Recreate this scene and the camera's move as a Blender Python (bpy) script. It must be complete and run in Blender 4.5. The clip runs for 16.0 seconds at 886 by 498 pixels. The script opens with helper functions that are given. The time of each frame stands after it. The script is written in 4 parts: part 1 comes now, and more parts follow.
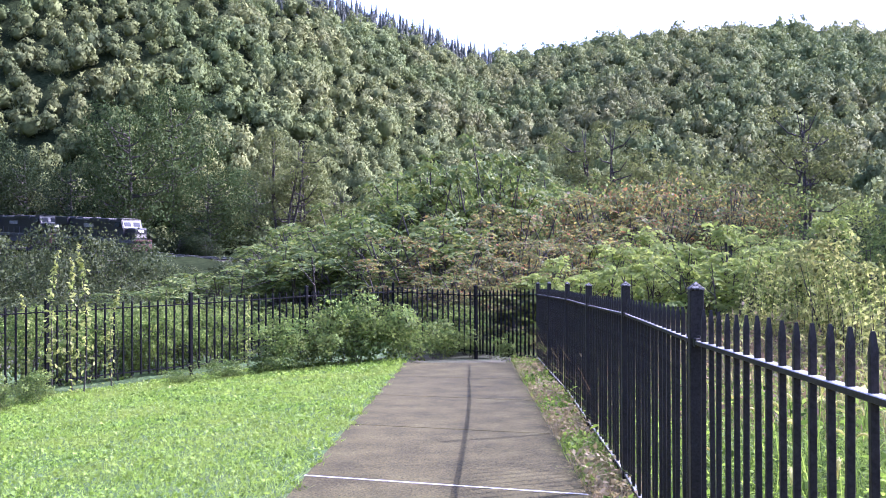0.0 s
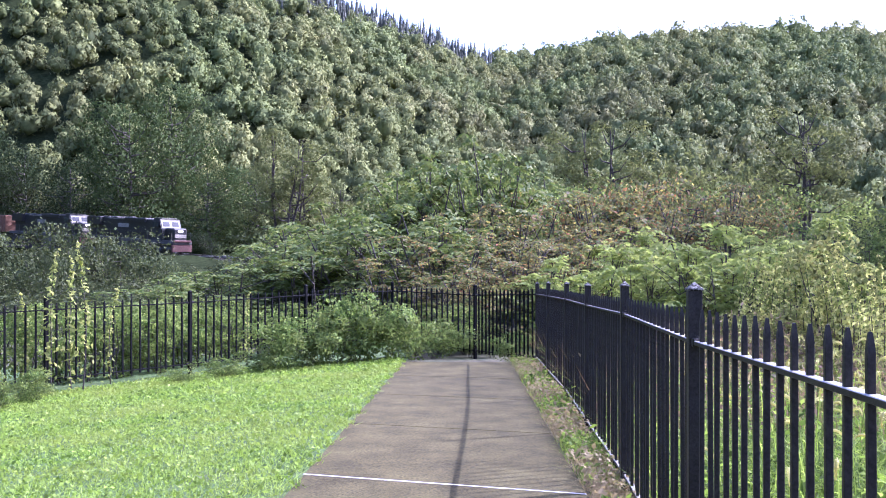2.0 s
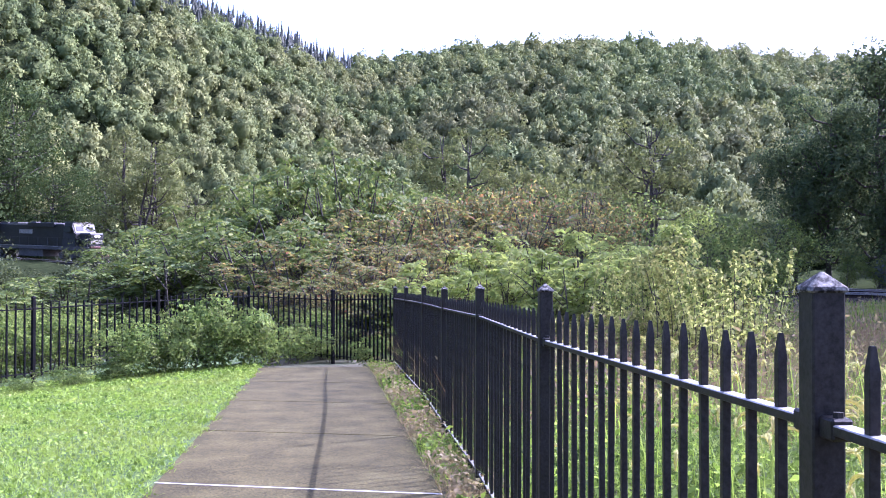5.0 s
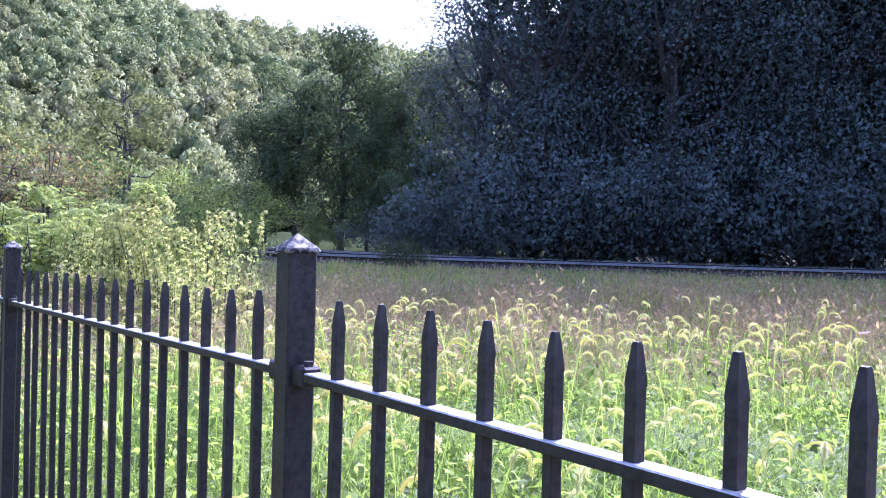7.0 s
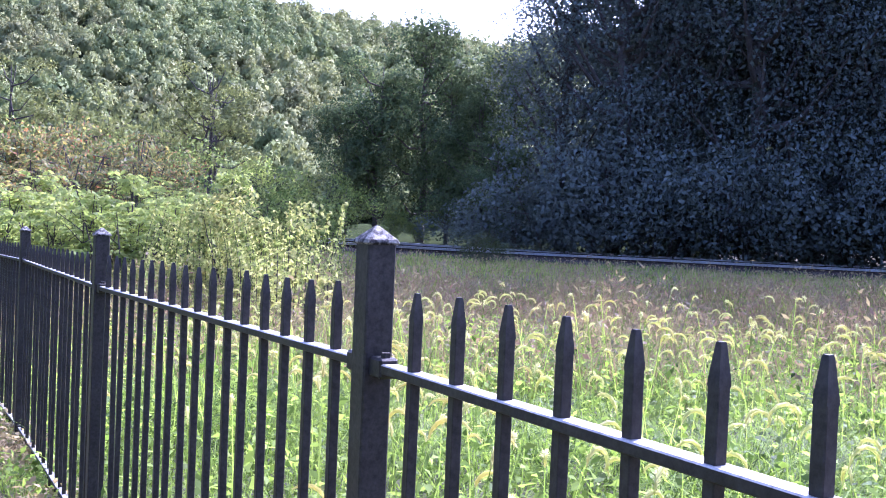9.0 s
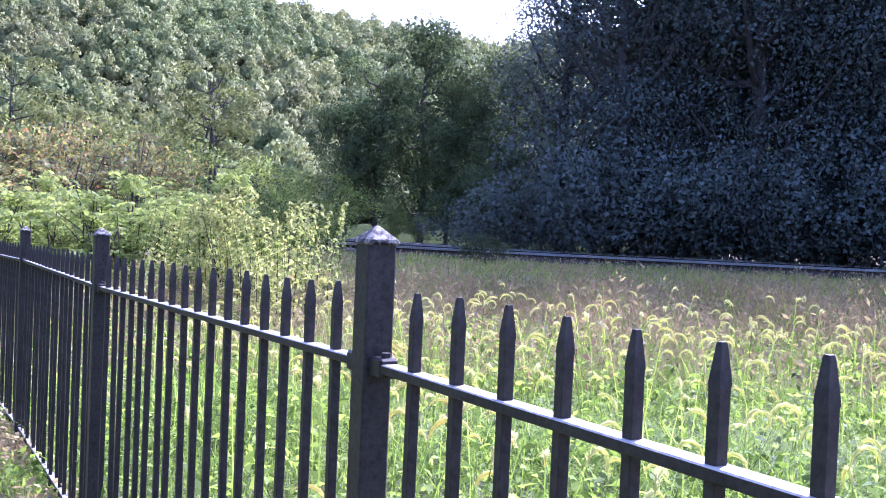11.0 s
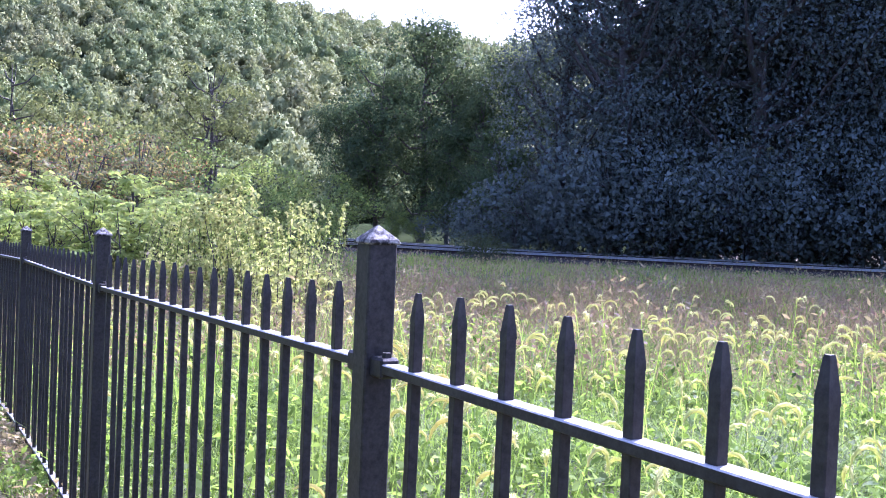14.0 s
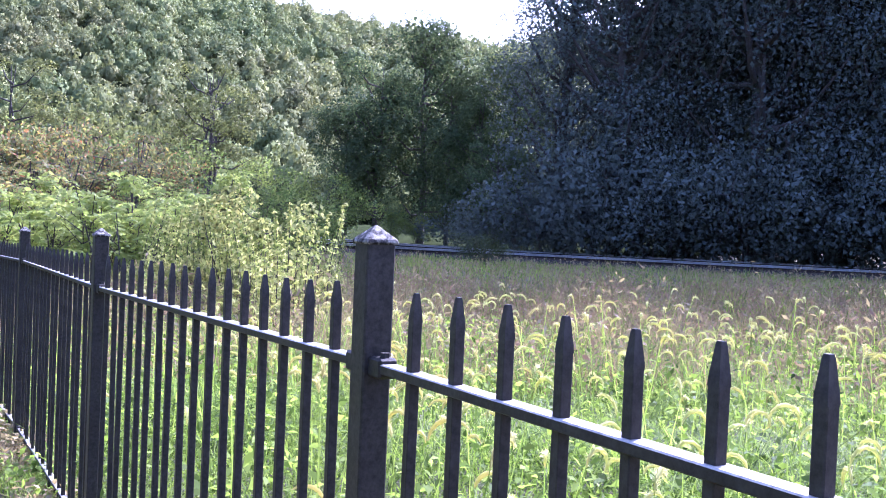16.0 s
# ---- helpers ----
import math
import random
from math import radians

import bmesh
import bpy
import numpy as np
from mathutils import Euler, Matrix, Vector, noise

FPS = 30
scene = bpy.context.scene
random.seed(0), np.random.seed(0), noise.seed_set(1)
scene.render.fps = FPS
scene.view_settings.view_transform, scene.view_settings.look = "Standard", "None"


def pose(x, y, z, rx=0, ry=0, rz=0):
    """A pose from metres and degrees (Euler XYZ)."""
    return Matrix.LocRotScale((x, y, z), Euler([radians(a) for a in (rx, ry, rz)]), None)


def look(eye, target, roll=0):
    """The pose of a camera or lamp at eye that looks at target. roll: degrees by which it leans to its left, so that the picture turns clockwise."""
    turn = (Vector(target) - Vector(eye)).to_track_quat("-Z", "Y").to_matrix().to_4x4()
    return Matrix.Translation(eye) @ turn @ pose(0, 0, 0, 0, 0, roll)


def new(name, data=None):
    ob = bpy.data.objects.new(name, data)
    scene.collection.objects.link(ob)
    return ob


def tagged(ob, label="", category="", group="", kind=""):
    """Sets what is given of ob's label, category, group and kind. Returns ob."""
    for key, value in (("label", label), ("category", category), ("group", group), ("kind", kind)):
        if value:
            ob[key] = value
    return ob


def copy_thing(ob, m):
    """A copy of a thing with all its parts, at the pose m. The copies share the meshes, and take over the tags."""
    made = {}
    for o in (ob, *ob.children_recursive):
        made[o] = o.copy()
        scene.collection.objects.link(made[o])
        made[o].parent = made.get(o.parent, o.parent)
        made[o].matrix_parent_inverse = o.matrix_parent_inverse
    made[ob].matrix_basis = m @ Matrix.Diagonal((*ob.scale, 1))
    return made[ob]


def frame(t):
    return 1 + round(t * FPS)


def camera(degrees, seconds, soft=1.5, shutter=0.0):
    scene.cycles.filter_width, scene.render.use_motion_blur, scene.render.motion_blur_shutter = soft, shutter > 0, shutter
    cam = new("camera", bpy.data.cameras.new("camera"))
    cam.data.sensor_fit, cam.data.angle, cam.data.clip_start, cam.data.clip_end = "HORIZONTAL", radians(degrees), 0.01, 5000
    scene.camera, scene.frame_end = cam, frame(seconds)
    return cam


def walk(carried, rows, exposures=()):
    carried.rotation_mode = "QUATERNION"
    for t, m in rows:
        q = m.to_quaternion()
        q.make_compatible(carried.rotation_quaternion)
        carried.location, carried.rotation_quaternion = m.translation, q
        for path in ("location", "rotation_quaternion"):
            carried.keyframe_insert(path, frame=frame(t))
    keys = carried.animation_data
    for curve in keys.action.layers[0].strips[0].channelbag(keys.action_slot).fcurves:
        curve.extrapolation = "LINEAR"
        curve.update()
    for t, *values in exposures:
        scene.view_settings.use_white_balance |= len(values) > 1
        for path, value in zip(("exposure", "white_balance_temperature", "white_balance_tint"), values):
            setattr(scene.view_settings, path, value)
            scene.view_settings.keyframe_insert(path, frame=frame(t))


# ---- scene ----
cam = camera(47.3, 16.0, soft=1.0)
PATH = [
    (0, (-0.718, -1.458, 1.526), (-0.829, 0.539, 1.54), -0.2),
    (0.5, (-0.718, -1.46, 1.526), (-0.828, 0.537, 1.539), -0.1),
    (1, (-0.718, -1.462, 1.526), (-0.828, 0.535, 1.539), -0.1),
    (1.5, (-0.717, -1.463, 1.526), (-0.826, 0.534, 1.539), -0.0),
    (2, (-0.717, -1.465, 1.526), (-0.827, 0.532, 1.539), -0.0),
    (2.5, (-0.718, -1.467, 1.525), (-0.829, 0.53, 1.542), -0.1),
    (3, (-0.718, -1.471, 1.524), (-0.809, 0.527, 1.551), -0.1),
    (3.2, (-0.717, -1.474, 1.524), (-0.792, 0.525, 1.552), -0.1),
    (5.3, (-0.711, -1.51, 1.512), (-0.404, 0.466, 1.534), 0.2),
    (5.5, (-0.714, -1.518, 1.512), (-0.229, 0.422, 1.529), 0.4),
    (6, (-0.732, -1.535, 1.512), (0.087, 0.289, 1.49), 1.0),
    (6.5, (-0.745, -1.544, 1.513), (0.29, 0.167, 1.473), 1.4),
    (7, (-0.75, -1.545, 1.514), (0.371, 0.111, 1.473), 1.6),
    (7.5, (-0.748, -1.538, 1.513), (0.282, 0.175, 1.463), 2.5),
    (8, (-0.745, -1.536, 1.513), (0.245, 0.2, 1.454), 2.5),
    (8.5, (-0.746, -1.536, 1.513), (0.244, 0.201, 1.454), 2.5),
    (9, (-0.745, -1.536, 1.513), (0.244, 0.201, 1.454), 2.5),
    (11.5, (-0.744, -1.534, 1.513), (0.245, 0.204, 1.454), 2.5),
    (13.5, (-0.745, -1.535, 1.513), (0.243, 0.203, 1.454), 2.5),
    (15.5, (-0.746, -1.537, 1.514), (0.242, 0.2, 1.454), 2.5),
    (16, (-0.742, -1.533, 1.511), (0.247, 0.204, 1.454), 2.5),
]
walk(cam, [(t, look(eye, target, roll)) for t, eye, target, roll in PATH], [(0.0, 1.98, 4960, 42), (5.3, 2.0, 4960, 42), (6.8, 2.5, 4900, 42.5), (16.0, 2.5, 4900, 42.5)])

# ---- light ----
SUN_AZ, SUN_EL = 63.0, 42.0
world = bpy.data.worlds.new("sky")
scene.world = world
world.use_nodes = True
wn = world.node_tree
sky = wn.nodes.new("ShaderNodeTexSky")
sky.sky_type, sky.sun_disc = "NISHITA", False
sky.sun_elevation, sky.sun_rotation = radians(SUN_EL), radians(SUN_AZ)
sky.air_density, sky.dust_density = 1.0, 4.0
wn.links.new(sky.outputs[0], wn.nodes["Background"].inputs[0])
wn.nodes["Background"].inputs[1].default_value = 0.15
sun_data = bpy.data.lights.new("sun", "SUN")
sun_data.energy, sun_data.angle, sun_data.color = 3.15, radians(0.3), (1.0, 0.95, 0.86)
sun = new("sun", sun_data)
sun_dir = Vector((math.sin(radians(SUN_AZ)) * math.cos(radians(SUN_EL)), math.cos(radians(SUN_AZ)) * math.cos(radians(SUN_EL)), math.sin(radians(SUN_EL))))
sun.matrix_world = look(sun_dir * 60, (0, 0, 0))

rng = np.random.default_rng(7)


# ---- materials ----
def node_mat(name):
    m = bpy.data.materials.new(name)
    m.use_nodes = True
    nt = m.node_tree
    return m, nt, nt.nodes["Principled BSDF"], nt.nodes["Material Output"]


def ramp(nt, fac, stops):
    r = nt.nodes.new("ShaderNodeValToRGB")
    while len(r.color_ramp.elements) < len(stops):
        r.color_ramp.elements.new(0.5)
    for e, (p, c) in zip(r.color_ramp.elements, stops):
        e.position, e.color = p, (*c, 1)
    nt.links.new(fac, r.inputs[0])
    return r.outputs[0]


def noise_tex(nt, scale, detail=4.0, rough=0.6, coord="Object"):
    tc, n = nt.nodes.new("ShaderNodeTexCoord"), nt.nodes.new("ShaderNodeTexNoise")
    n.inputs["Scale"].default_value, n.inputs["Detail"].default_value, n.inputs["Roughness"].default_value = scale, detail, rough
    nt.links.new(tc.outputs[coord], n.inputs["Vector"])
    return n.outputs[0]


def mix_rgb(nt, fac, a, b, kind="MIX"):
    mx = nt.nodes.new("ShaderNodeMix")
    mx.data_type, mx.blend_type = "RGBA", kind
    for sock, v in ((mx.inputs[0], fac), (mx.inputs[6], a), (mx.inputs[7], b)):
        if isinstance(v, (int, float)):
            sock.default_value = v
        elif isinstance(v, tuple):
            sock.default_value = (*v, 1)
        else:
            nt.links.new(v, sock)
    return mx.outputs[2]


def bump(nt, bsdf, height, strength=0.3, dist=0.01):
    b = nt.nodes.new("ShaderNodeBump")
    b.inputs["Strength"].default_value, b.inputs["Distance"].default_value = strength, dist
    nt.links.new(height, b.inputs["Height"])
    nt.links.new(b.outputs[0], bsdf.inputs["Normal"])


def muted(col, bright, by=0.3):
    """The colour nearer to a warm grey of its own lightness."""
    g = (0.3 * col[0] + 0.6 * col[1] + 0.1 * col[2]) * bright
    return tuple(c * bright * (1 - by) + g * k * by for c, k in zip(col, (1.04, 1.0, 0.98)))


def leaf_mat(name, cols, patch, patch_scale=0.15, translucent=0.45, rough=0.65, gloss=0.15, bright=1.4, mute=0.45):
    """Leaves: a hue per leaf, a second hue in patches, light passing through."""
    m, nt, b, out = node_mat(name)
    geo = nt.nodes.new("ShaderNodeNewGeometry")
    n = len(cols)
    cols, patch = [muted(c, bright, mute) for c in cols], muted(patch, bright, mute)
    base = ramp(nt, geo.outputs["Random Per Island"], [(i / max(1, n - 1), c) for i, c in enumerate(cols)])
    fac = ramp(nt, noise_tex(nt, patch_scale, 3.0), [(0.38, (0, 0, 0)), (0.66, (1, 1, 1))])
    base = mix_rgb(nt, fac, base, mix_rgb(nt, 0.65, base, patch))
    nt.links.new(base, b.inputs["Base Color"])
    b.inputs["Roughness"].default_value = rough
    b.inputs["Specular IOR Level"].default_value = gloss
    tr, ms = nt.nodes.new("ShaderNodeBsdfTranslucent"), nt.nodes.new("ShaderNodeMixShader")
    nt.links.new(mix_rgb(nt, 0.5, base, mix_rgb(nt, 1.0, base, (1.6, 1.6, 1.0), "MULTIPLY")), tr.inputs[0])
    ms.inputs[0].default_value = translucent
    nt.links.new(b.outputs[0], ms.inputs[1])
    nt.links.new(tr.outputs[0], ms.inputs[2])
    nt.links.new(ms.outputs[0], out.inputs[0])
    return m


def surface_mat(name, cols, scale, fine, rough=0.8, bump_str=0.4, bump_dist=0.01, metal=0.0, gloss=0.5, per_object=0.0, grit=0.45):
    """A two-scale mottled surface."""
    m, nt, b, out = node_mat(name)
    n = len(cols)
    big = ramp(nt, noise_tex(nt, scale, 5.0), [(0.3 + 0.4 * i / max(1, n - 1), c) for i, c in enumerate(cols)])
    small = noise_tex(nt, fine, 3.0, 0.7)
    grain = ramp(nt, small, [(0.3, (1 - 1.22 * grit,) * 3), (0.7, (1 + 0.78 * grit,) * 3)])
    col = mix_rgb(nt, 1.0, big, grain, "MULTIPLY")
    if per_object:
        oi = nt.nodes.new("ShaderNodeObjectInfo")
        lo, hi = 1 - per_object, 1 + per_object
        col = mix_rgb(nt, 1.0, col, ramp(nt, oi.outputs["Random"], [(0, (lo, lo, lo)), (1, (hi, hi, hi))]), "MULTIPLY")
    nt.links.new(col, b.inputs["Base Color"])
    b.inputs["Roughness"].default_value, b.inputs["Metallic"].default_value = rough, metal
    b.inputs["Specular IOR Level"].default_value = gloss
    bump(nt, b, small, bump_str, bump_dist)
    return m


def plain_mat(name, col, rough=0.6, metal=0.0, emit=0.0):
    m, nt, b, out = node_mat(name)
    v = ramp(nt, noise_tex(nt, 3.0, 5.0), [(0.3, tuple(c * 0.75 for c in col)), (0.7, tuple(min(1, c * 1.2) for c in col))])
    nt.links.new(v, b.inputs["Base Color"])
    b.inputs["Roughness"].default_value, b.inputs["Metallic"].default_value = rough, metal
    if emit:
        b.inputs["Emission Color"].default_value, b.inputs["Emission Strength"].default_value = (*col, 1), emit
    return m


M_FENCE = surface_mat("black_fence_paint", [(0.023, 0.0195, 0.017), (0.039, 0.034, 0.03)], 9.0, 90.0, rough=0.5, bump_str=0.25, bump_dist=0.002, gloss=0.22)
# Same black paint, darker and matt: the glare lifted into M_FENCE is left out.
M_FENCE_NO_GLARE = surface_mat("matt_fence_paint_no_glare", [(0.007, 0.007, 0.008), (0.014, 0.013, 0.014)], 9.0, 90.0, rough=0.7, bump_str=0.25, bump_dist=0.002, gloss=0.08)
M_RED_STEEL = surface_mat("dull_red_steel", [(0.07, 0.025, 0.02), (0.12, 0.05, 0.04)], 1.5, 12.0, rough=0.8)
M_CAP = surface_mat("weathered_cap_paint", [(0.012, 0.011, 0.011), (0.03, 0.027, 0.025), (0.2, 0.185, 0.16), (0.32, 0.3, 0.26)], 75.0, 190.0, rough=0.75, gloss=0.15, bump_str=0.4, bump_dist=0.002)
M_PATH = surface_mat("exposed_aggregate_concrete", [(0.052, 0.043, 0.0145), (0.085, 0.071, 0.025), (0.118, 0.1, 0.037)], 2.6, 60.0, rough=0.9, bump_str=0.8, bump_dist=0.008, per_object=0.08, gloss=0.2, grit=0.6)
M_JOINT = surface_mat("pale_joint_filler", [(0.5, 0.48, 0.44), (0.68, 0.66, 0.62)], 6.0, 90.0, rough=0.9)
M_SOIL = surface_mat("bare_soil", [(0.07, 0.06, 0.035), (0.11, 0.1, 0.055), (0.06, 0.08, 0.03)], 0.8, 25.0, rough=1.0, bump_str=0.7, bump_dist=0.03)
M_TURF = surface_mat("turf_ground", [(0.05, 0.09, 0.02), (0.085, 0.14, 0.03), (0.1, 0.13, 0.04)], 1.6, 40.0, rough=1.0, bump_str=0.7, bump_dist=0.02)
M_HILL = surface_mat("forest_floor", [(0.02, 0.026, 0.012), (0.035, 0.045, 0.018)], 0.05, 1.5, rough=1.0, bump_str=0.5, bump_dist=0.3, gloss=0.0)
M_BALLAST = surface_mat("track_ballast", [(0.03, 0.027, 0.022), (0.06, 0.054, 0.043)], 0.6, 18.0, rough=0.95, bump_str=1.0, bump_dist=0.05, gloss=0.05)
# Glossy black rail paint made pale: the sun's glare is put into its colour.
M_TOPRAIL = surface_mat("glossy_rail_paint_with_glare", [(0.19, 0.175, 0.155), (0.38, 0.355, 0.32)], 25.0, 120.0, rough=0.48, bump_str=0.15, bump_dist=0.002, gloss=1.0)
M_RAILSIDE = surface_mat("rusty_rail_web", [(0.03, 0.022, 0.017), (0.055, 0.042, 0.034)], 2.0, 40.0, rough=0.9, gloss=0.05)
M_RAIL = surface_mat("polished_rail_steel", [(0.42, 0.41, 0.4), (0.6, 0.59, 0.57)], 2.0, 40.0, rough=0.45, metal=0.4, bump_str=0.05)
M_TIE = surface_mat("creosoted_timber", [(0.04, 0.032, 0.026), (0.09, 0.075, 0.06)], 3.0, 30.0, rough=0.9, per_object=0.2, gloss=0.05)
M_BARK = surface_mat("grey_brown_bark", [(0.05, 0.04, 0.032), (0.1, 0.085, 0.07)], 4.0, 22.0, rough=0.95, bump_str=0.9, bump_dist=0.03)
M_LAWN = leaf_mat("mown_grass", [(0.042, 0.07, 0.01), (0.1, 0.158, 0.021), (0.162, 0.235, 0.034), (0.24, 0.325, 0.062)], (0.18, 0.21, 0.045), 0.9, 0.45, 0.5, 0.2, 1.5, 0.0)
M_FIELD = leaf_mat("field_grass_green", [(0.021, 0.038, 0.007), (0.064, 0.108, 0.016), (0.147, 0.22, 0.03), (0.26, 0.335, 0.062)], (0.15, 0.19, 0.045), 0.5, 0.55, 0.6, 0.12, 1.3, 0.0)
M_DRY = leaf_mat("dry_grass_tan", [(0.22, 0.17, 0.07), (0.3, 0.23, 0.1), (0.17, 0.14, 0.05)], (0.2, 0.13, 0.06), 0.4, 0.4, 0.7, 0.2, 1.25, 0.2)
M_RUST = leaf_mat("reddish_seed_grass", [(0.2, 0.11, 0.06), (0.26, 0.15, 0.085), (0.14, 0.12, 0.04)], (0.1, 0.12, 0.035), 0.3, 0.4, 0.7, 0.2, 1.15, 0.25)
M_FOX = leaf_mat("foxtail_seed_head", [(0.22, 0.25, 0.08), (0.3, 0.31, 0.12), (0.36, 0.33, 0.15)], (0.3, 0.25, 0.11), 0.8, 0.65, 0.7, 0.1, 1.65, 0.15)


def canopy_mat(name, cols, patch, bright=2.5):
    """Foliage of far crowns: tree-sized hues, leaf clumps as relief and mottling."""
    m, nt, b, out = node_mat(name)
    cols, patch = [muted(c, bright, 0.12) for c in cols], muted(patch, bright, 0.12)
    hue = ramp(nt, noise_tex(nt, 0.11, 2.0), [(0.3 + 0.4 * i / (len(cols) - 1), c) for i, c in enumerate(cols)])
    hue = mix_rgb(nt, ramp(nt, noise_tex(nt, 0.018, 2.0), [(0.42, (0, 0, 0)), (0.64, (1, 1, 1))]), hue, mix_rgb(nt, 0.6, hue, patch))
    clump = noise_tex(nt, 1.3, 4.0, 0.75)
    col = mix_rgb(nt, 1.0, hue, ramp(nt, clump, [(0.34, (0.72, 0.74, 0.76)), (0.64, (1.15, 1.15, 1.1))]), "MULTIPLY")
    geo = nt.nodes.new("ShaderNodeNewGeometry")
    col = mix_rgb(nt, 1.0, col, ramp(nt, geo.outputs["Random Per Island"], [(0, (0.92, 0.92, 0.91)), (1, (1.08, 1.08, 1.06))]), "MULTIPLY")
    nt.links.new(col, b.inputs["Base Color"])
    b.inputs["Roughness"].default_value, b.inputs["Specular IOR Level"].default_value = 0.8, 0.1
    tr, ms = nt.nodes.new("ShaderNodeBsdfTranslucent"), nt.nodes.new("ShaderNodeMixShader")
    nt.links.new(col, tr.inputs[0])
    ms.inputs[0].default_value = 0.28
    nt.links.new(b.outputs[0], ms.inputs[1])
    nt.links.new(tr.outputs[0], ms.inputs[2])
    nt.links.new(ms.outputs[0], out.inputs[0])
    return m


M_CANOPY = canopy_mat("woodland_canopy", [(0.04, 0.054, 0.018), (0.064, 0.08, 0.022), (0.09, 0.104, 0.028)], (0.1, 0.096, 0.03))
M_CANOPY_OLIVE = canopy_mat("turning_woodland_canopy", [(0.046, 0.06, 0.018), (0.064, 0.08, 0.022), (0.082, 0.084, 0.028)], (0.085, 0.078, 0.03))
M_TREE = leaf_mat("mixed_forest_leaves", [(0.035, 0.06, 0.016), (0.05, 0.085, 0.02), (0.068, 0.105, 0.026)], (0.085, 0.1, 0.03), 0.02, 0.25, gloss=0.03, bright=1.0, mute=0.12)
M_TREE_OLIVE = leaf_mat("olive_forest_leaves", [(0.06, 0.075, 0.02), (0.08, 0.1, 0.026), (0.1, 0.11, 0.032)], (0.11, 0.095, 0.035), 0.03, 0.35, gloss=0.05, bright=1.6, mute=0.12)
M_CONIFER = leaf_mat("conifer_needles", [(0.024, 0.034, 0.018), (0.036, 0.046, 0.026)], (0.036, 0.042, 0.024), 0.03, 0.1, bright=2.0)
# Blue and lightness lifted in the leaf colour for the sun's veil over them.
M_SHADE = leaf_mat("leaves_with_blue_veil_tint", [(0.034, 0.046, 0.04), (0.05, 0.064, 0.054), (0.068, 0.082, 0.066)], (0.06, 0.074, 0.062), 0.1, 0.35, gloss=0.05, bright=2.1, mute=0.2)
# Green leaves in a darker copy, the hill foot's shade put into the colour.
M_FOOT = leaf_mat("leaves_darkened_for_shade", [(0.02, 0.036, 0.013), (0.03, 0.052, 0.016), (0.044, 0.07, 0.02)], (0.05, 0.065, 0.02), 0.1, 0.3, gloss=0.03, bright=1.0, mute=0.2)
M_EDGE = leaf_mat("wood_edge_leaves", [(0.03, 0.05, 0.02), (0.05, 0.085, 0.028), (0.08, 0.12, 0.035)], (0.07, 0.09, 0.03), 0.2, 0.3, gloss=0.03, bright=1.3, mute=0.2)
M_SUMAC = leaf_mat("sumac_leaf_green", [(0.05, 0.09, 0.02), (0.08, 0.125, 0.028), (0.12, 0.16, 0.036), (0.17, 0.19, 0.05)], (0.15, 0.15, 0.04), 0.35, 0.35, 0.6, 0.12, 1.15, 0.05)
M_SUMAC_LIGHT = leaf_mat("sumac_leaf_yellow_green", [(0.11, 0.17, 0.035), (0.16, 0.21, 0.05), (0.2, 0.23, 0.06)], (0.24, 0.22, 0.06), 0.4, 0.5, 0.6, 0.12, 1.45, 0.05)
M_RED = leaf_mat("autumn_mixed_leaf", [(0.25, 0.08, 0.04), (0.09, 0.11, 0.03), (0.3, 0.24, 0.06), (0.06, 0.09, 0.025), (0.17, 0.095, 0.045), (0.07, 0.1, 0.03), (0.1, 0.13, 0.04), (0.13, 0.1, 0.06), (0.05, 0.08, 0.03)], (0.11, 0.12, 0.045), 0.5, 0.45, 0.6, 0.12, 1.35, 0.05)
M_BUSH = leaf_mat("bramble_leaf", [(0.035, 0.06, 0.016), (0.07, 0.11, 0.024), (0.11, 0.16, 0.035), (0.16, 0.2, 0.05)], (0.11, 0.12, 0.035), 1.2, 0.45, 0.6, 0.08, 1.55, 0.05)
M_HEDGE = leaf_mat("hedge_leaf_green", [(0.03, 0.05, 0.012), (0.075, 0.12, 0.024), (0.12, 0.175, 0.036), (0.19, 0.23, 0.06)], (0.15, 0.17, 0.045), 0.9, 0.5, 0.6, 0.08, 1.45, 0.05)
M_DARKBUSH = leaf_mat("dark_scrub_leaf", [(0.025, 0.04, 0.014), (0.045, 0.065, 0.02), (0.075, 0.095, 0.028)], (0.07, 0.08, 0.026), 0.6, 0.35, 0.6, 0.1, 1.2, 0.15)
M_VINE = leaf_mat("vine_leaf_bright", [(0.05, 0.075, 0.016), (0.13, 0.16, 0.035), (0.19, 0.21, 0.05), (0.28, 0.28, 0.1)], (0.24, 0.21, 0.07), 1.0, 0.5, gloss=0.08, bright=1.9, mute=0.08)
M_YOUNG = leaf_mat("young_tree_leaf", [(0.06, 0.09, 0.02), (0.1, 0.14, 0.028), (0.15, 0.19, 0.04)], (0.15, 0.16, 0.04), 0.3, 0.5, gloss=0.05, bright=1.4, mute=0.08)
M_LOCO = surface_mat("black_locomotive_paint", [(0.012, 0.012, 0.014), (0.03, 0.028, 0.026)], 0.8, 9.0, rough=0.45, bump_str=0.1)
M_CREAM = surface_mat("dusty_white_paint", [(0.2, 0.18, 0.14), (0.36, 0.33, 0.27)], 1.2, 12.0, rough=0.5, bump_str=0.05)
M_GLASS = plain_mat("dark_cab_glass", (0.03, 0.035, 0.04), 0.08)
M_GREY = surface_mat("sooty_grey_steel", [(0.06, 0.055, 0.05), (0.12, 0.11, 0.1)], 1.5, 15.0, rough=0.7)
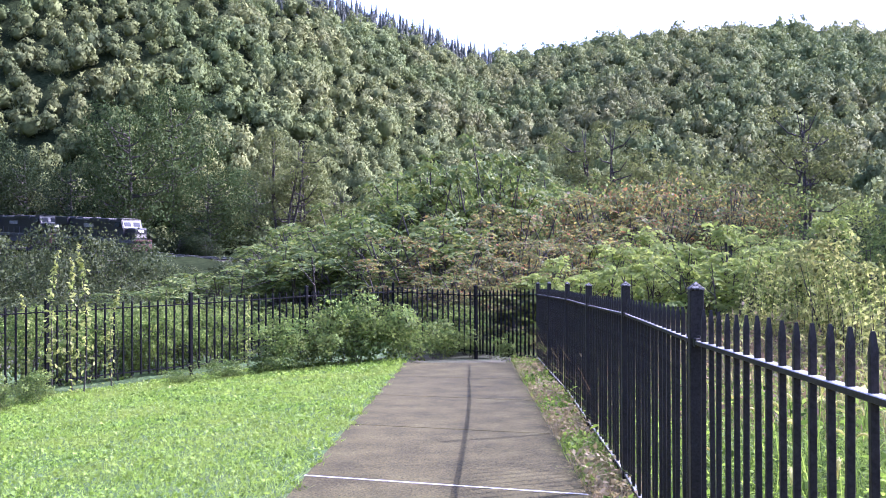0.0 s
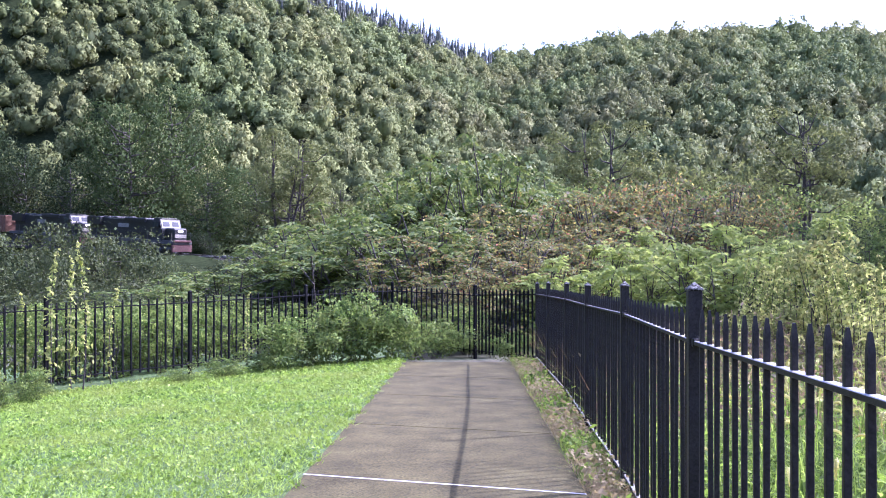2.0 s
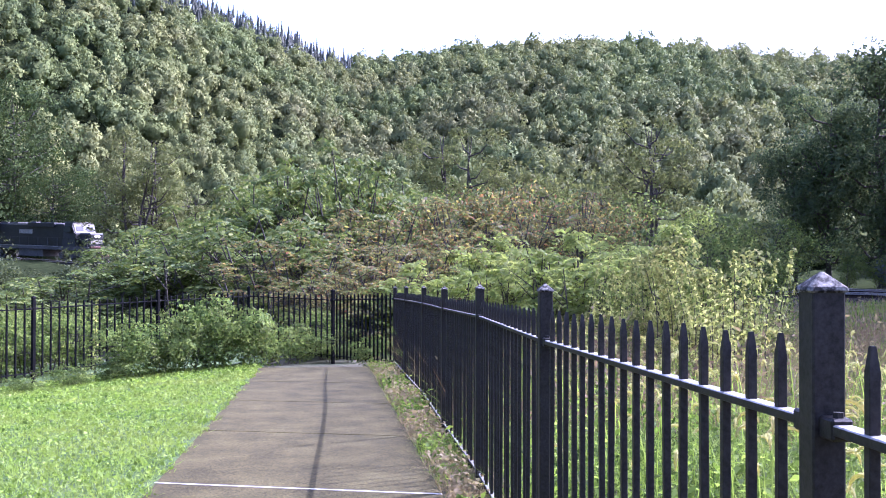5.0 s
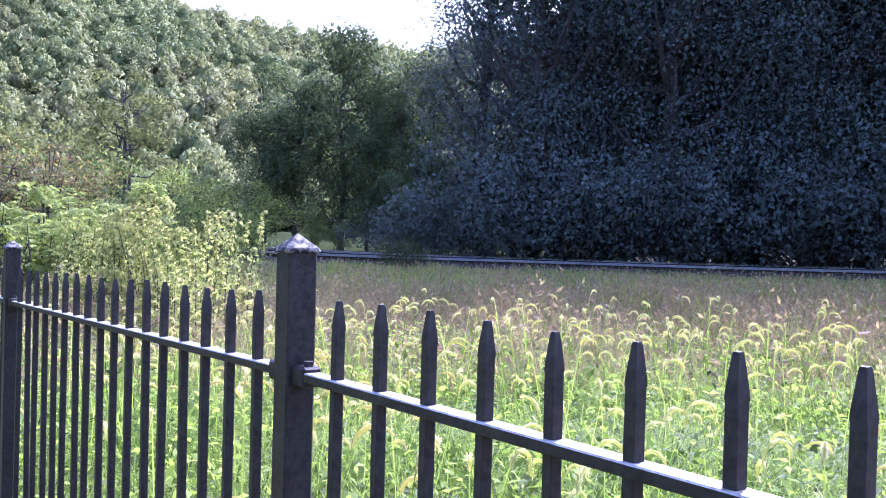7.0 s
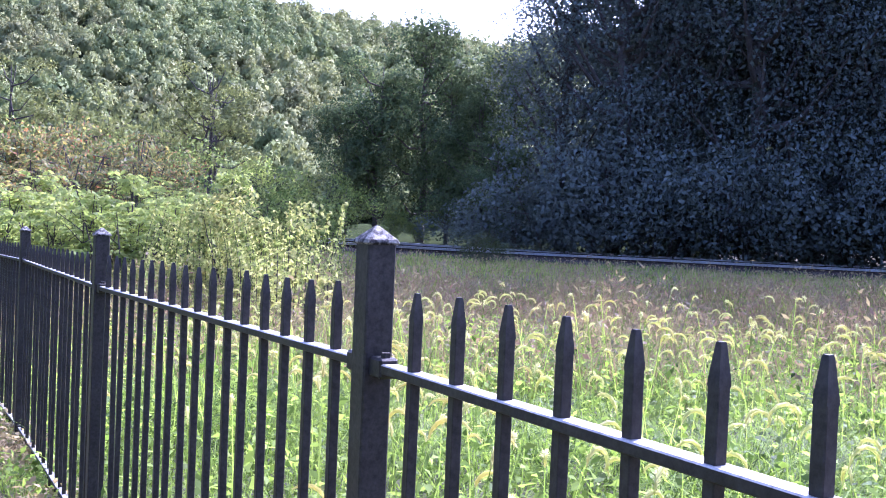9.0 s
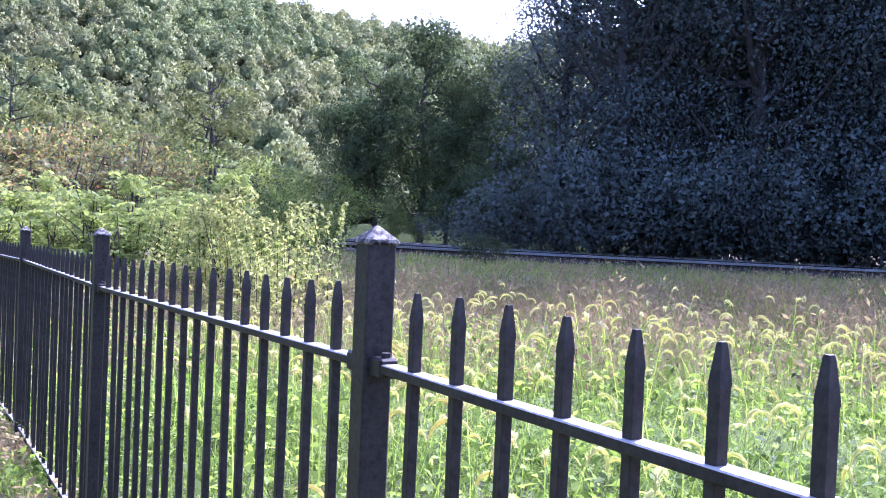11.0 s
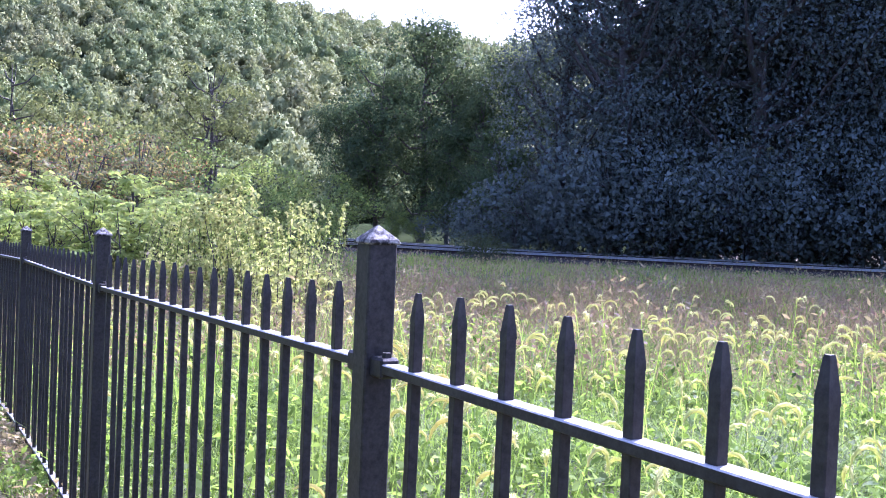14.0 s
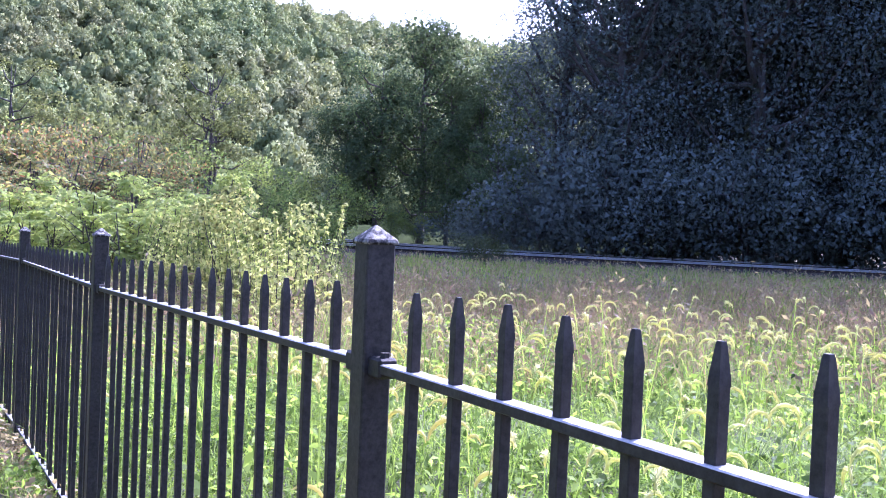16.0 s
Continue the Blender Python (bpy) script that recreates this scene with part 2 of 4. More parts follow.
M_RUSTY = surface_mat("rusty_orange_steel", [(0.16, 0.07, 0.035), (0.26, 0.13, 0.07)], 1.5, 12.0, rough=0.85)
M_LAMP = plain_mat("lit_headlight", (1.0, 0.93, 0.75), 0.2, 0.0, 6.0)


# ---- mesh helpers ----
def quick_mesh(name, verts, faces, mat, smooth=False, normals=None):
    """A mesh from arrays; faces all have the same number of corners."""
    verts, faces = np.asarray(verts, np.float32).reshape(-1, 3), np.asarray(faces, np.int32)
    me = bpy.data.meshes.new(name)
    me.vertices.add(len(verts))
    me.vertices.foreach_set("co", verts.ravel())
    k = faces.shape[1]
    me.loops.add(faces.size)
    me.loops.foreach_set("vertex_index", faces.ravel())
    me.polygons.add(len(faces))
    me.polygons.foreach_set("loop_start", np.arange(0, faces.size, k, dtype=np.int32))
    if smooth:
        me.polygons.foreach_set("use_smooth", np.ones(len(faces), bool))
    me.materials.append(mat)
    me.update(calc_edges=True)
    if normals is not None:
        at = me.attributes.new("custom_normal", "FLOAT_VECTOR", "POINT")
        at.data.foreach_set("vector", np.asarray(normals, np.float32).ravel())
    return me


def bm_mesh(name, bm, mat, smooth=False):
    me = bpy.data.meshes.new(name)
    bm.to_mesh(me)
    bm.free()
    for p in me.polygons:
        p.use_smooth = smooth
    me.materials.append(mat)
    return me


def part(name, me, parent, m=None, label=""):
    ob = new(name, me)
    ob.parent = parent
    if m is not None:
        ob.matrix_basis = m
    if label:
        ob["label"] = label
    return ob


def add_box(bm, size, at=(0, 0, 0), bevel=0.0, turn=None):
    r = bmesh.ops.create_cube(bm, size=1.0)
    vs = r["verts"]
    m = Matrix.Translation(at) @ (turn if turn is not None else Matrix()) @ Matrix.Diagonal((*size, 1))
    bmesh.ops.transform(bm, matrix=m, verts=vs)
    if bevel:
        es = list({e for v in vs for e in v.link_edges})
        bmesh.ops.bevel(bm, geom=es, offset=bevel, segments=1, affect="EDGES", profile=0.5)
    return bm


def box_mesh(name, size, mat, at=(0, 0, 0), bevel=0.0):
    return bm_mesh(name, add_box(bmesh.new(), size, at, bevel), mat)


def tube(points, radii, sides=6):
    """Verts and quads of a tapered tube along points."""
    pts, V, F = [Vector(p) for p in points], [], []
    for i, p in enumerate(pts):
        d = (pts[min(i + 1, len(pts) - 1)] - pts[max(i - 1, 0)]).normalized()
        a = d.cross(Vector((0.3, 0.9, 0.2))).normalized()
        b = d.cross(a)
        for k in range(sides):
            t = 2 * math.pi * k / sides
            V.append(p + (a * math.cos(t) + b * math.sin(t)) * radii[i])
    for i in range(len(pts) - 1):
        for k in range(sides):
            F.append((i * sides + k, i * sides + (k + 1) % sides, (i + 1) * sides + (k + 1) % sides, (i + 1) * sides + k))
    return V, F


def tubes_mesh(name, runs, mat, sides=6):
    V, F = [], []
    for pts, radii in runs:
        v, f = tube(pts, radii, sides)
        n = len(V)
        V += [tuple(p) for p in v]
        F += [tuple(i + n for i in q) for q in f]
    return quick_mesh(name, V, F, mat, True)


def unit(v):
    return v / np.maximum(np.linalg.norm(v, axis=-1, keepdims=True), 1e-9)


def leaf_quads(centres, sizes, aspect=0.55, droop=0.0, normals=None, spread=1.0, r=rng):
    """Diamond leaves, folded a little along the midrib, at the centres. Returns verts (n,4,3)."""
    n = len(centres)
    along = r.normal(size=(n, 3))
    if normals is not None:
        nor = unit(normals + spread * r.normal(size=(n, 3)))
        along = along - (along * nor).sum(-1, keepdims=True) * nor
    along[:, 2] -= droop
    along = unit(along)
    side = unit(np.cross(along, r.normal(size=(n, 3)) if normals is None else nor))
    up = np.cross(side, along)
    s = np.asarray(sizes)[:, None]
    c = np.asarray(centres)
    return np.stack([c - along * s * 0.5, c + side * s * aspect * 0.5 + up * s * 0.1 - along * s * 0.05, c + along * s * 0.5, c - side * s * aspect * 0.5 + up * s * 0.1 - along * s * 0.05], 1)


def quads_mesh(name, quads, mat):
    q = np.concatenate(quads) if isinstance(quads, list) else quads
    return quick_mesh(name, q.reshape(-1, 3), np.arange(len(q) * 4).reshape(-1, 4), mat)


def platform_z(x, y):
    """The lawn, path and near field: a gentle fall ahead, steeper beside the lawn's outer edge."""
    x, y = np.asarray(x, float), np.asarray(y, float)
    return 0.22 - 0.026 * np.clip(y, -12, 17) - 0.06 * np.clip(-2.1 - x, 0, 9)


# ---- terrain ----
EYE_XY = np.array([-0.74, -1.5])
RIDGE_AZ = [-75, -50, -40, -27, -19, -10.7, -5.8, -1.6, 0.5, 3.8, 6.4, 13, 20, 27, 33, 37, 42, 50, 75, 100]
RIDGE_EL = [19, 19.5, 19, 18.0, 16.3, 14.2, 12.7, 11.3, 10.9, 11.1, 11.5, 11.8, 11.0, 9.8, 9.0, 10, 14, 18, 18, 14]
RIDGE_R = [290, 290, 300, 310, 320, 350, 390, 430, 450, 450, 430, 400, 390, 380, 370, 300, 150, 130, 130, 150]
FOOT_R = [190, 200, 205, 195, 165, 155, 160, 175, 180, 170, 160, 150, 140, 120, 80, 60, 54, 52, 52, 54]


def terrain_z(x, y):
    """The valley's bowl: meadow near the overlook, wooded hills rising to the ridge."""
    x, y = np.asarray(x, float), np.asarray(y, float)
    dx, dy = x - EYE_XY[0], y - EYE_XY[1]
    r, az = np.hypot(dx, dy), np.degrees(np.arctan2(dx, dy))
    el, rr, fr = (np.interp(az, RIDGE_AZ, v) for v in (RIDGE_EL, RIDGE_R, FOOT_R))
    top = rr * np.tan(np.radians(el))
    s = np.clip((r - fr) / (rr - fr), 0, 1.0)
    hill = top * (0.75 * s + 0.25 * s * s * (3 - 2 * s)) - np.clip(r - rr, 0, 400) * 0.15
    near = platform_z(x, y)
    drop = np.clip((r - 17) / 14, 0, 1)
    left = np.clip((8 - x) / 10, 0, 1)
    base = near - drop * left * 0.25 + np.clip((r - 60) / 60, 0, 1) * np.clip((-x - 5) / 40, 0, 1) * 2.5
    base = base + 0.3 * np.clip((r - 14) / 14, 0, 1) * np.clip((x - 6) / 8, 0, 1)
    return base + hill


def build_ground():
    az = np.radians(np.concatenate([np.arange(-180, -80, 8), np.arange(-80, 100, 1.5), np.arange(100, 181, 8)]))
    rad = np.concatenate([np.arange(0.0, 20, 0.8), np.arange(20, 60, 2.0), np.arange(60, 470, 8.0), np.array([500, 600, 800, 1200, 2000, 3000])])
    A, R = np.meshgrid(az, rad)
    X, Y = EYE_XY[0] + R * np.sin(A), EYE_XY[1] + R * np.cos(A)
    Z = terrain_z(X, Y) + np.where(R > 60, 0.8, 0.03) * np.sin(X * 0.37) * np.cos(Y * 0.29)
    Z = np.where((R < 25) & (X < 0.0), Z - 0.08, Z - 0.02)
    n, k = A.shape
    i = np.arange(n * k).reshape(n, k)
    F = np.stack([i[:-1, :-1], i[:-1, 1:], i[1:, 1:], i[1:, :-1]], -1).reshape(-1, 4)
    me = quick_mesh("ground", np.stack([X, Y, Z], -1), F[:, ::-1], M_SOIL, True)
    me.materials.append(M_HILL)
    far = (np.repeat(rad[:-1], k - 1) > 52).astype(np.int32)
    me.polygons.foreach_set("material_index", far)
    tagged(new("ground", me), "rough soil of the meadow rising into wooded hills", "ground", kind="structure")


build_ground()


def edge_path_left(y):
    return -1.98 - 0.024 * (y - 4)


def edge_path_right(y):
    return -0.165 - 0.033 * (y - 4)


def build_path():
    """Concrete slabs with open joints, each a piece of the pavement."""
    walkway = tagged(new("pavement"), "worn brown-grey aggregate concrete footpath beside the fence", "footpath", kind="structure")
    joints = [-9.0, -4.5, -2.2, 0.2, 2.55, 4.88, 7.3, 9.7, 12.05, 14.6]
    for a, b in zip(joints, joints[1:]):
        bm = bmesh.new()
        g = 0.008
        ys = [a + g, b - g]
        vs = []
        for dz in (0.0, -0.12):
            for y, xs in ((ys[0], (edge_path_left(a), edge_path_right(a))), (ys[1], (edge_path_left(b), edge_path_right(b)))):
                for x in xs:
                    yy = y + (0.26 if x < -1 else -0.26) * (0.0 if b > 14 and y > 14 else 1.0)
                    vs.append(bm.verts.new((x, yy, float(platform_z(x, yy)) + dz)))
        for q in ((0, 1, 3, 2), (6, 7, 5, 4), (0, 4, 5, 1), (2, 3, 7, 6), (0, 2, 6, 4), (1, 5, 7, 3)):
            bm.faces.new([vs[i] for i in q])
        bmesh.ops.recalc_face_normals(bm, faces=bm.faces)
        bmesh.ops.bevel(bm, geom=list(bm.edges), offset=0.006, segments=1, affect="EDGES")
        part("slab", bm_mesh("slab", bm, M_PATH), walkway)
    y = 4.88
    xl, xr = edge_path_left(y), edge_path_right(y)
    V = []
    for x, yy in ((xl, y + 0.26), (xr, y - 0.26)):
        for d in (-0.013, 0.013):
            V.append((x, yy + d, float(platform_z(x, yy)) + 0.003))
    part("joint_filler", quick_mesh("joint_filler", V, [(0, 2, 3, 1)], M_JOINT), walkway, label="pale joint filler strip")


def build_lawn_ground():
    xs = np.concatenate([np.arange(-11, -2.5, 0.4), [-2.45, -2.2, -1.95]])
    ys = np.arange(-8, 19.2, 0.4)
    X, Y = np.meshgrid(xs, ys)
    X = np.where(X > -2.5, X - (edge_path_left(4) - edge_path_left(Y)) * 1.0, X)
    Z = platform_z(X, Y) - 0.012
    n, k = X.shape
    i = np.arange(n * k).reshape(n, k)
    F = np.stack([i[:-1, :-1], i[:-1, 1:], i[1:, 1:], i[1:, :-1]], -1).reshape(-1, 4)
    lawn = tagged(new("lawn", quick_mesh("lawn", np.stack([X, Y, Z], -1), F, M_TURF, True)), "mown bright green lawn sloping away from the footpath", "lawn", kind="structure")
    return lawn


build_path()
build_lawn_ground()

# ---- fence ----
POST_H, POST_W, PICKET_W = 1.28, 0.052, 0.0168
RIGHT_POSTS = [(-0.02, -4.76), (-0.01, -2.38), (0.0, 0.0), (0.02, 2.4), (0.055, 4.8), (0.04, 7.2), (0.02, 9.6), (-0.06, 12.0), (-0.12, 14.4)]
LEFT_POSTS = [(-0.12, 14.4), (-1.135, 16.5), (-2.8, 18.3), (-4.14, 16.35), (-5.64, 14.45), (-7.1, 12.5), (-8.55, 10.6), (-10.0, 8.7)]
RIGHT_TOPS = [1.57, 1.53, 1.5, 1.428, 1.37, 1.3, 1.247, 1.188, 1.12]
LEFT_TOPS = [1.12, 1.02, 1.03, 1.02, 0.975, 0.955, 0.93, 0.9]


def post_meshes(paint, cap_paint):
    bm = bmesh.new()
    add_box(bm, (POST_W, POST_W, POST_H + 0.05), (0, 0, -(POST_H + 0.05) / 2 - 0.03), 0.003)
    post = bm_mesh("post", bm, paint)
    bm = bmesh.new()
    w = POST_W / 2 + 0.004
    lo = [bm.verts.new((sx * w, sy * w, -0.034)) for sx, sy in ((-1, -1), (1, -1), (1, 1), (-1, 1))]
    mid = [bm.verts.new((sx * w, sy * w, -0.027)) for sx, sy in ((-1, -1), (1, -1), (1, 1), (-1, 1))]
    tip = bm.verts.new((0, 0, 0.0))
    bm.faces.new(lo[::-1])
    for k in range(4):
        bm.faces.new((lo[k], lo[(k + 1) % 4], mid[(k + 1) % 4], mid[k]))
        bm.faces.new((mid[k], mid[(k + 1) % 4], tip))
    bmesh.ops.bevel(bm, geom=list(bm.edges), offset=0.0025, segments=1, affect="EDGES")
    return post, bm_mesh("cap", bm, cap_paint)


def picket_mesh(width, paint):
    """Square bar with a tapered, blunt tip; the origin is at the tip."""
    bm = bmesh.new()
    w, rings = width / 2, []
    for z, s in ((-1.12, 1.0), (-0.046, 1.0), (-0.036, 0.93), (-0.004, 0.5), (0.0, 0.4)):
        rings.append([bm.verts.new((sx * w * s, sy * w * s, z)) for sx, sy in ((-1, -1), (1, -1), (1, 1), (-1, 1))])
    for a, b in zip(rings, rings[1:]):
        for k in range(4):
            bm.faces.new((a[k], a[(k + 1) % 4], b[(k + 1) % 4], b[k]))
    bm.faces.new(rings[-1])
    bm.faces.new(rings[0][::-1])
    bmesh.ops.bevel(bm, geom=[e for e in bm.edges if abs(e.verts[0].co.z - e.verts[1].co.z) > 0.5], offset=0.0015, segments=1, affect="EDGES")
    return bm_mesh("picket", bm, paint)


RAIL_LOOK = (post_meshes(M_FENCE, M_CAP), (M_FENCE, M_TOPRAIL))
DARK_LOOK = (post_meshes(M_FENCE_NO_GLARE, M_FENCE_NO_GLARE), (M_FENCE_NO_GLARE, M_FENCE_NO_GLARE))
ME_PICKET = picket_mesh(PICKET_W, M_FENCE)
ME_PICKET_STOUT = picket_mesh(0.024, M_FENCE_NO_GLARE)
ME_BRACKET = box_mesh("bracket", (0.045, 0.034, 0.034), M_FENCE, bevel=0.004)
ME_NUT = bm_mesh("bolt", (lambda b: (bmesh.ops.create_cone(b, cap_ends=True, segments=6, radius1=0.009, radius2=0.008, depth=0.01), b)[1])(bmesh.new()), M_FENCE)


def rail_mesh(length, paints):
    bm = bmesh.new()
    add_box(bm, (length, 0.03, 0.016), (0, 0, 0), 0.002)
    me = bm_mesh("rail", bm, paints[0])
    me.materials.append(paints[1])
    # Upward faces get the second paint, the one with painted glare.
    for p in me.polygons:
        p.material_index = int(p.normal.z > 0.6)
    return me


RAIL_DROPS = [0.24, 0.24, 0.236, 0.228, 0.205, 0.2, 0.2, 0.2, 0.2]


def build_fence(posts, tops, drops, label, first_post, picket, count, finish):
    (me_post, me_cap), paints = finish
    fence = tagged(new("iron_fence"), label, "fence", "fences round the overlook")
    for n, ((x, y), top) in enumerate(zip(posts, tops)):
        if n >= first_post:
            a = posts[max(n - 1, 0)]
            b = posts[min(n + 1, len(posts) - 1)]
            turn = math.degrees(math.atan2(b[1] - a[1], b[0] - a[0]))
            p = part("post", me_post, fence, pose(x, y, top, 0, 0, turn))
            part("cap", me_cap, p, None, "weathered pyramid cap")
        if n + 1 < len(posts):
            (x2, y2), top2 = posts[n + 1], tops[n + 1]
            d = Vector((x2 - x, y2 - y, top2 - top))
            turn = math.degrees(math.atan2(d.y, d.x))
            low, low2 = (drops[n], drops[n + 1]) if n + 1 < len(drops) else (0.2, 0.2)
            for dz, dz2 in ((-low, -low2), (-POST_H + 0.1, -POST_H + 0.1)):
                e = Vector((d.x, d.y, d.z + dz2 - dz))
                tilt = -math.degrees(math.atan2(e.z, e.xy.length))
                mid = Vector((x, y, top + dz)) + e / 2
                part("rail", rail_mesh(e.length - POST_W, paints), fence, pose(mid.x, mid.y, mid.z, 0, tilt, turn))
                for f, sgn in ((POST_W * 0.5 + 0.02, 1), (e.length - POST_W * 0.5 - 0.02, -1)):
                    q = Vector((x, y, top + dz)) + e * (f / e.length)
                    br = part("bracket", ME_BRACKET, fence, pose(q.x, q.y, q.z, 0, tilt, turn))
                    if dz > -0.5:
                        part("bolt", ME_NUT, br, pose(0.008 * sgn, 0, 0.02))
            for i in range(1, count + 1):
                q = Vector((x, y, top)) + d * ((0.155 + (i - 1) * (d.length - 0.31) / (count - 1)) / d.length)
                part("picket", picket, fence, pose(q.x, q.y, q.z - 0.105 + 0.003 * math.sin(i * 5.1 + n), 0.3 * math.sin(i * 3.7 + n), 0, turn))
    return fence


build_fence(RIGHT_POSTS, RIGHT_TOPS, RAIL_DROPS, "black steel picket fence with square posts beside the path", 0, ME_PICKET, 17, RAIL_LOOK)
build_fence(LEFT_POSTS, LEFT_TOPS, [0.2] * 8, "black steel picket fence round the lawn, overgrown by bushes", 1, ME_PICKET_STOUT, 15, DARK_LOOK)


# ---- railway ----
def spline(knots, step=1.5):
    """Points every step metres along a smooth curve through the knots."""
    P = [Vector(k) for k in knots]
    P = [2 * P[0] - P[1]] + P + [2 * P[-1] - P[-2]]
    fine = []
    for a, b, c, d in zip(P, P[1:], P[2:], P[3:]):
        for i in range(24):
            t = i / 24
            fine.append(0.5 * (2 * b + (c - a) * t + (2 * a - 5 * b + 4 * c - d) * t * t + (3 * b - a - 3 * c + d) * t ** 3))
    fine.append(P[-2])
    run = np.concatenate([[0], np.cumsum([(q - p).length for p, q in zip(fine, fine[1:])])])
    s = np.arange(0, run[-1], step)
    return np.stack([np.interp(s, run, [p[k] for p in fine]) for k in range(3)], -1)


TRACK = [(-150, 212, 6.0), (-95, 168, 4.4), (-62, 141.5, 3.0), (-43, 126.5, 1.65), (-17, 106, 1.0), (3, 88, 0.8), (10, 68, 0.7), (12.5, 50, 0.45), (16.6, 36.5, 0.36), (23.7, 28.2, 0.36), (31.1, 22.3, 0.36), (46, 13.5, 0.36), (70, 2, 0.36)]


def offset_line(pts, d):
    t = np.gradient(pts[:, :2], axis=0)
    t = unit(t)
    return pts + np.stack([-t[:, 1] * d, t[:, 0] * d, 0 * t[:, 0]], -1)


def ribbon(pts, profile):
    """Sweeps a profile of (across, up) along the points."""
    t = unit(np.gradient(pts[:, :2], axis=0))
    nor = np.stack([-t[:, 1], t[:, 0]], -1)
    V = np.stack([np.concatenate([pts[:, :2] + nor * a, pts[:, 2:] + u], -1) for a, u in profile], 1)
    n, k = V.shape[:2]
    i = np.arange(n * k).reshape(n, k)
    F = np.stack([i[:-1, :-1], i[1:, :-1], i[1:, 1:], i[:-1, 1:]], -1).reshape(-1, 4)
    return V.reshape(-1, 3), F


def build_track(pts, label):
    track = tagged(new("railway_track"), label, "railway track", "tracks of the curve", "structure")
    V, F = ribbon(pts, [(-2.9, -0.75), (-2.0, -0.28), (-1.3, -0.17), (1.3, -0.17), (2.0, -0.28), (2.9, -0.75)])
    part("ballast", quick_mesh("ballast", V, F, M_BALLAST, True), track, label="grey crushed stone ballast")
    head = [(-0.036, 0.0), (0.036, 0.0), (0.036, -0.04), (0.01, -0.05), (0.01, -0.13), (0.07, -0.15), (-0.07, -0.15), (-0.01, -0.13), (-0.01, -0.05), (-0.036, -0.04), (-0.036, 0.0)]
    for side in (-0.7525, 0.7525):
        V, F = ribbon(offset_line(pts, side), head)
        me = quick_mesh("rail", V, F, M_RAIL)
        me.materials.append(M_RAILSIDE)
        me.polygons.foreach_set("material_index", 1 - np.isin(np.arange(len(F)) % (len(head) - 1), (0, 1, 9)).astype(np.int32))
        part("rail", me, track, label="polished steel rail")
    dense = np.stack([np.interp(np.arange(0, len(pts) - 1, 0.4), np.arange(len(pts)), pts[:, k]) for k in range(3)], -1)
    t = unit(np.gradient(dense[:, :2], axis=0))
    quads = []
    c = np.array([(sx, sy, sz) for sz in (-0.1, 0.08) for sy in (-0.11, 0.11) for sx in (-1.3, 1.3)])
    base = np.array([(0, 1, 3, 2), (6, 7, 5, 4), (0, 4, 5, 1), (2, 3, 7, 6), (0, 2, 6, 4), (1, 5, 7, 3)])[:, ::-1]
    for i, (p, d) in enumerate(zip(dense, t)):
        w = c[:, :1] * np.array([-d[1], d[0]]) + c[:, 1:2] * d
        quads.append(np.concatenate([p[:2] + w, (p[2] - 0.23 + c[:, 2:])], -1))
    V = np.concatenate(quads)
    F = np.concatenate([base + 8 * i for i in range(len(dense))])
    tagged(part("sleepers", quick_mesh("sleepers", V, F, M_TIE), track), "dark creosoted timber sleepers", kind="stuff")


LINE = spline(TRACK)
build_track(LINE, "railway track with bright rails curving round the valley")
build_track(offset_line(LINE, 4.2), "second railway track with bright rails beside the first")


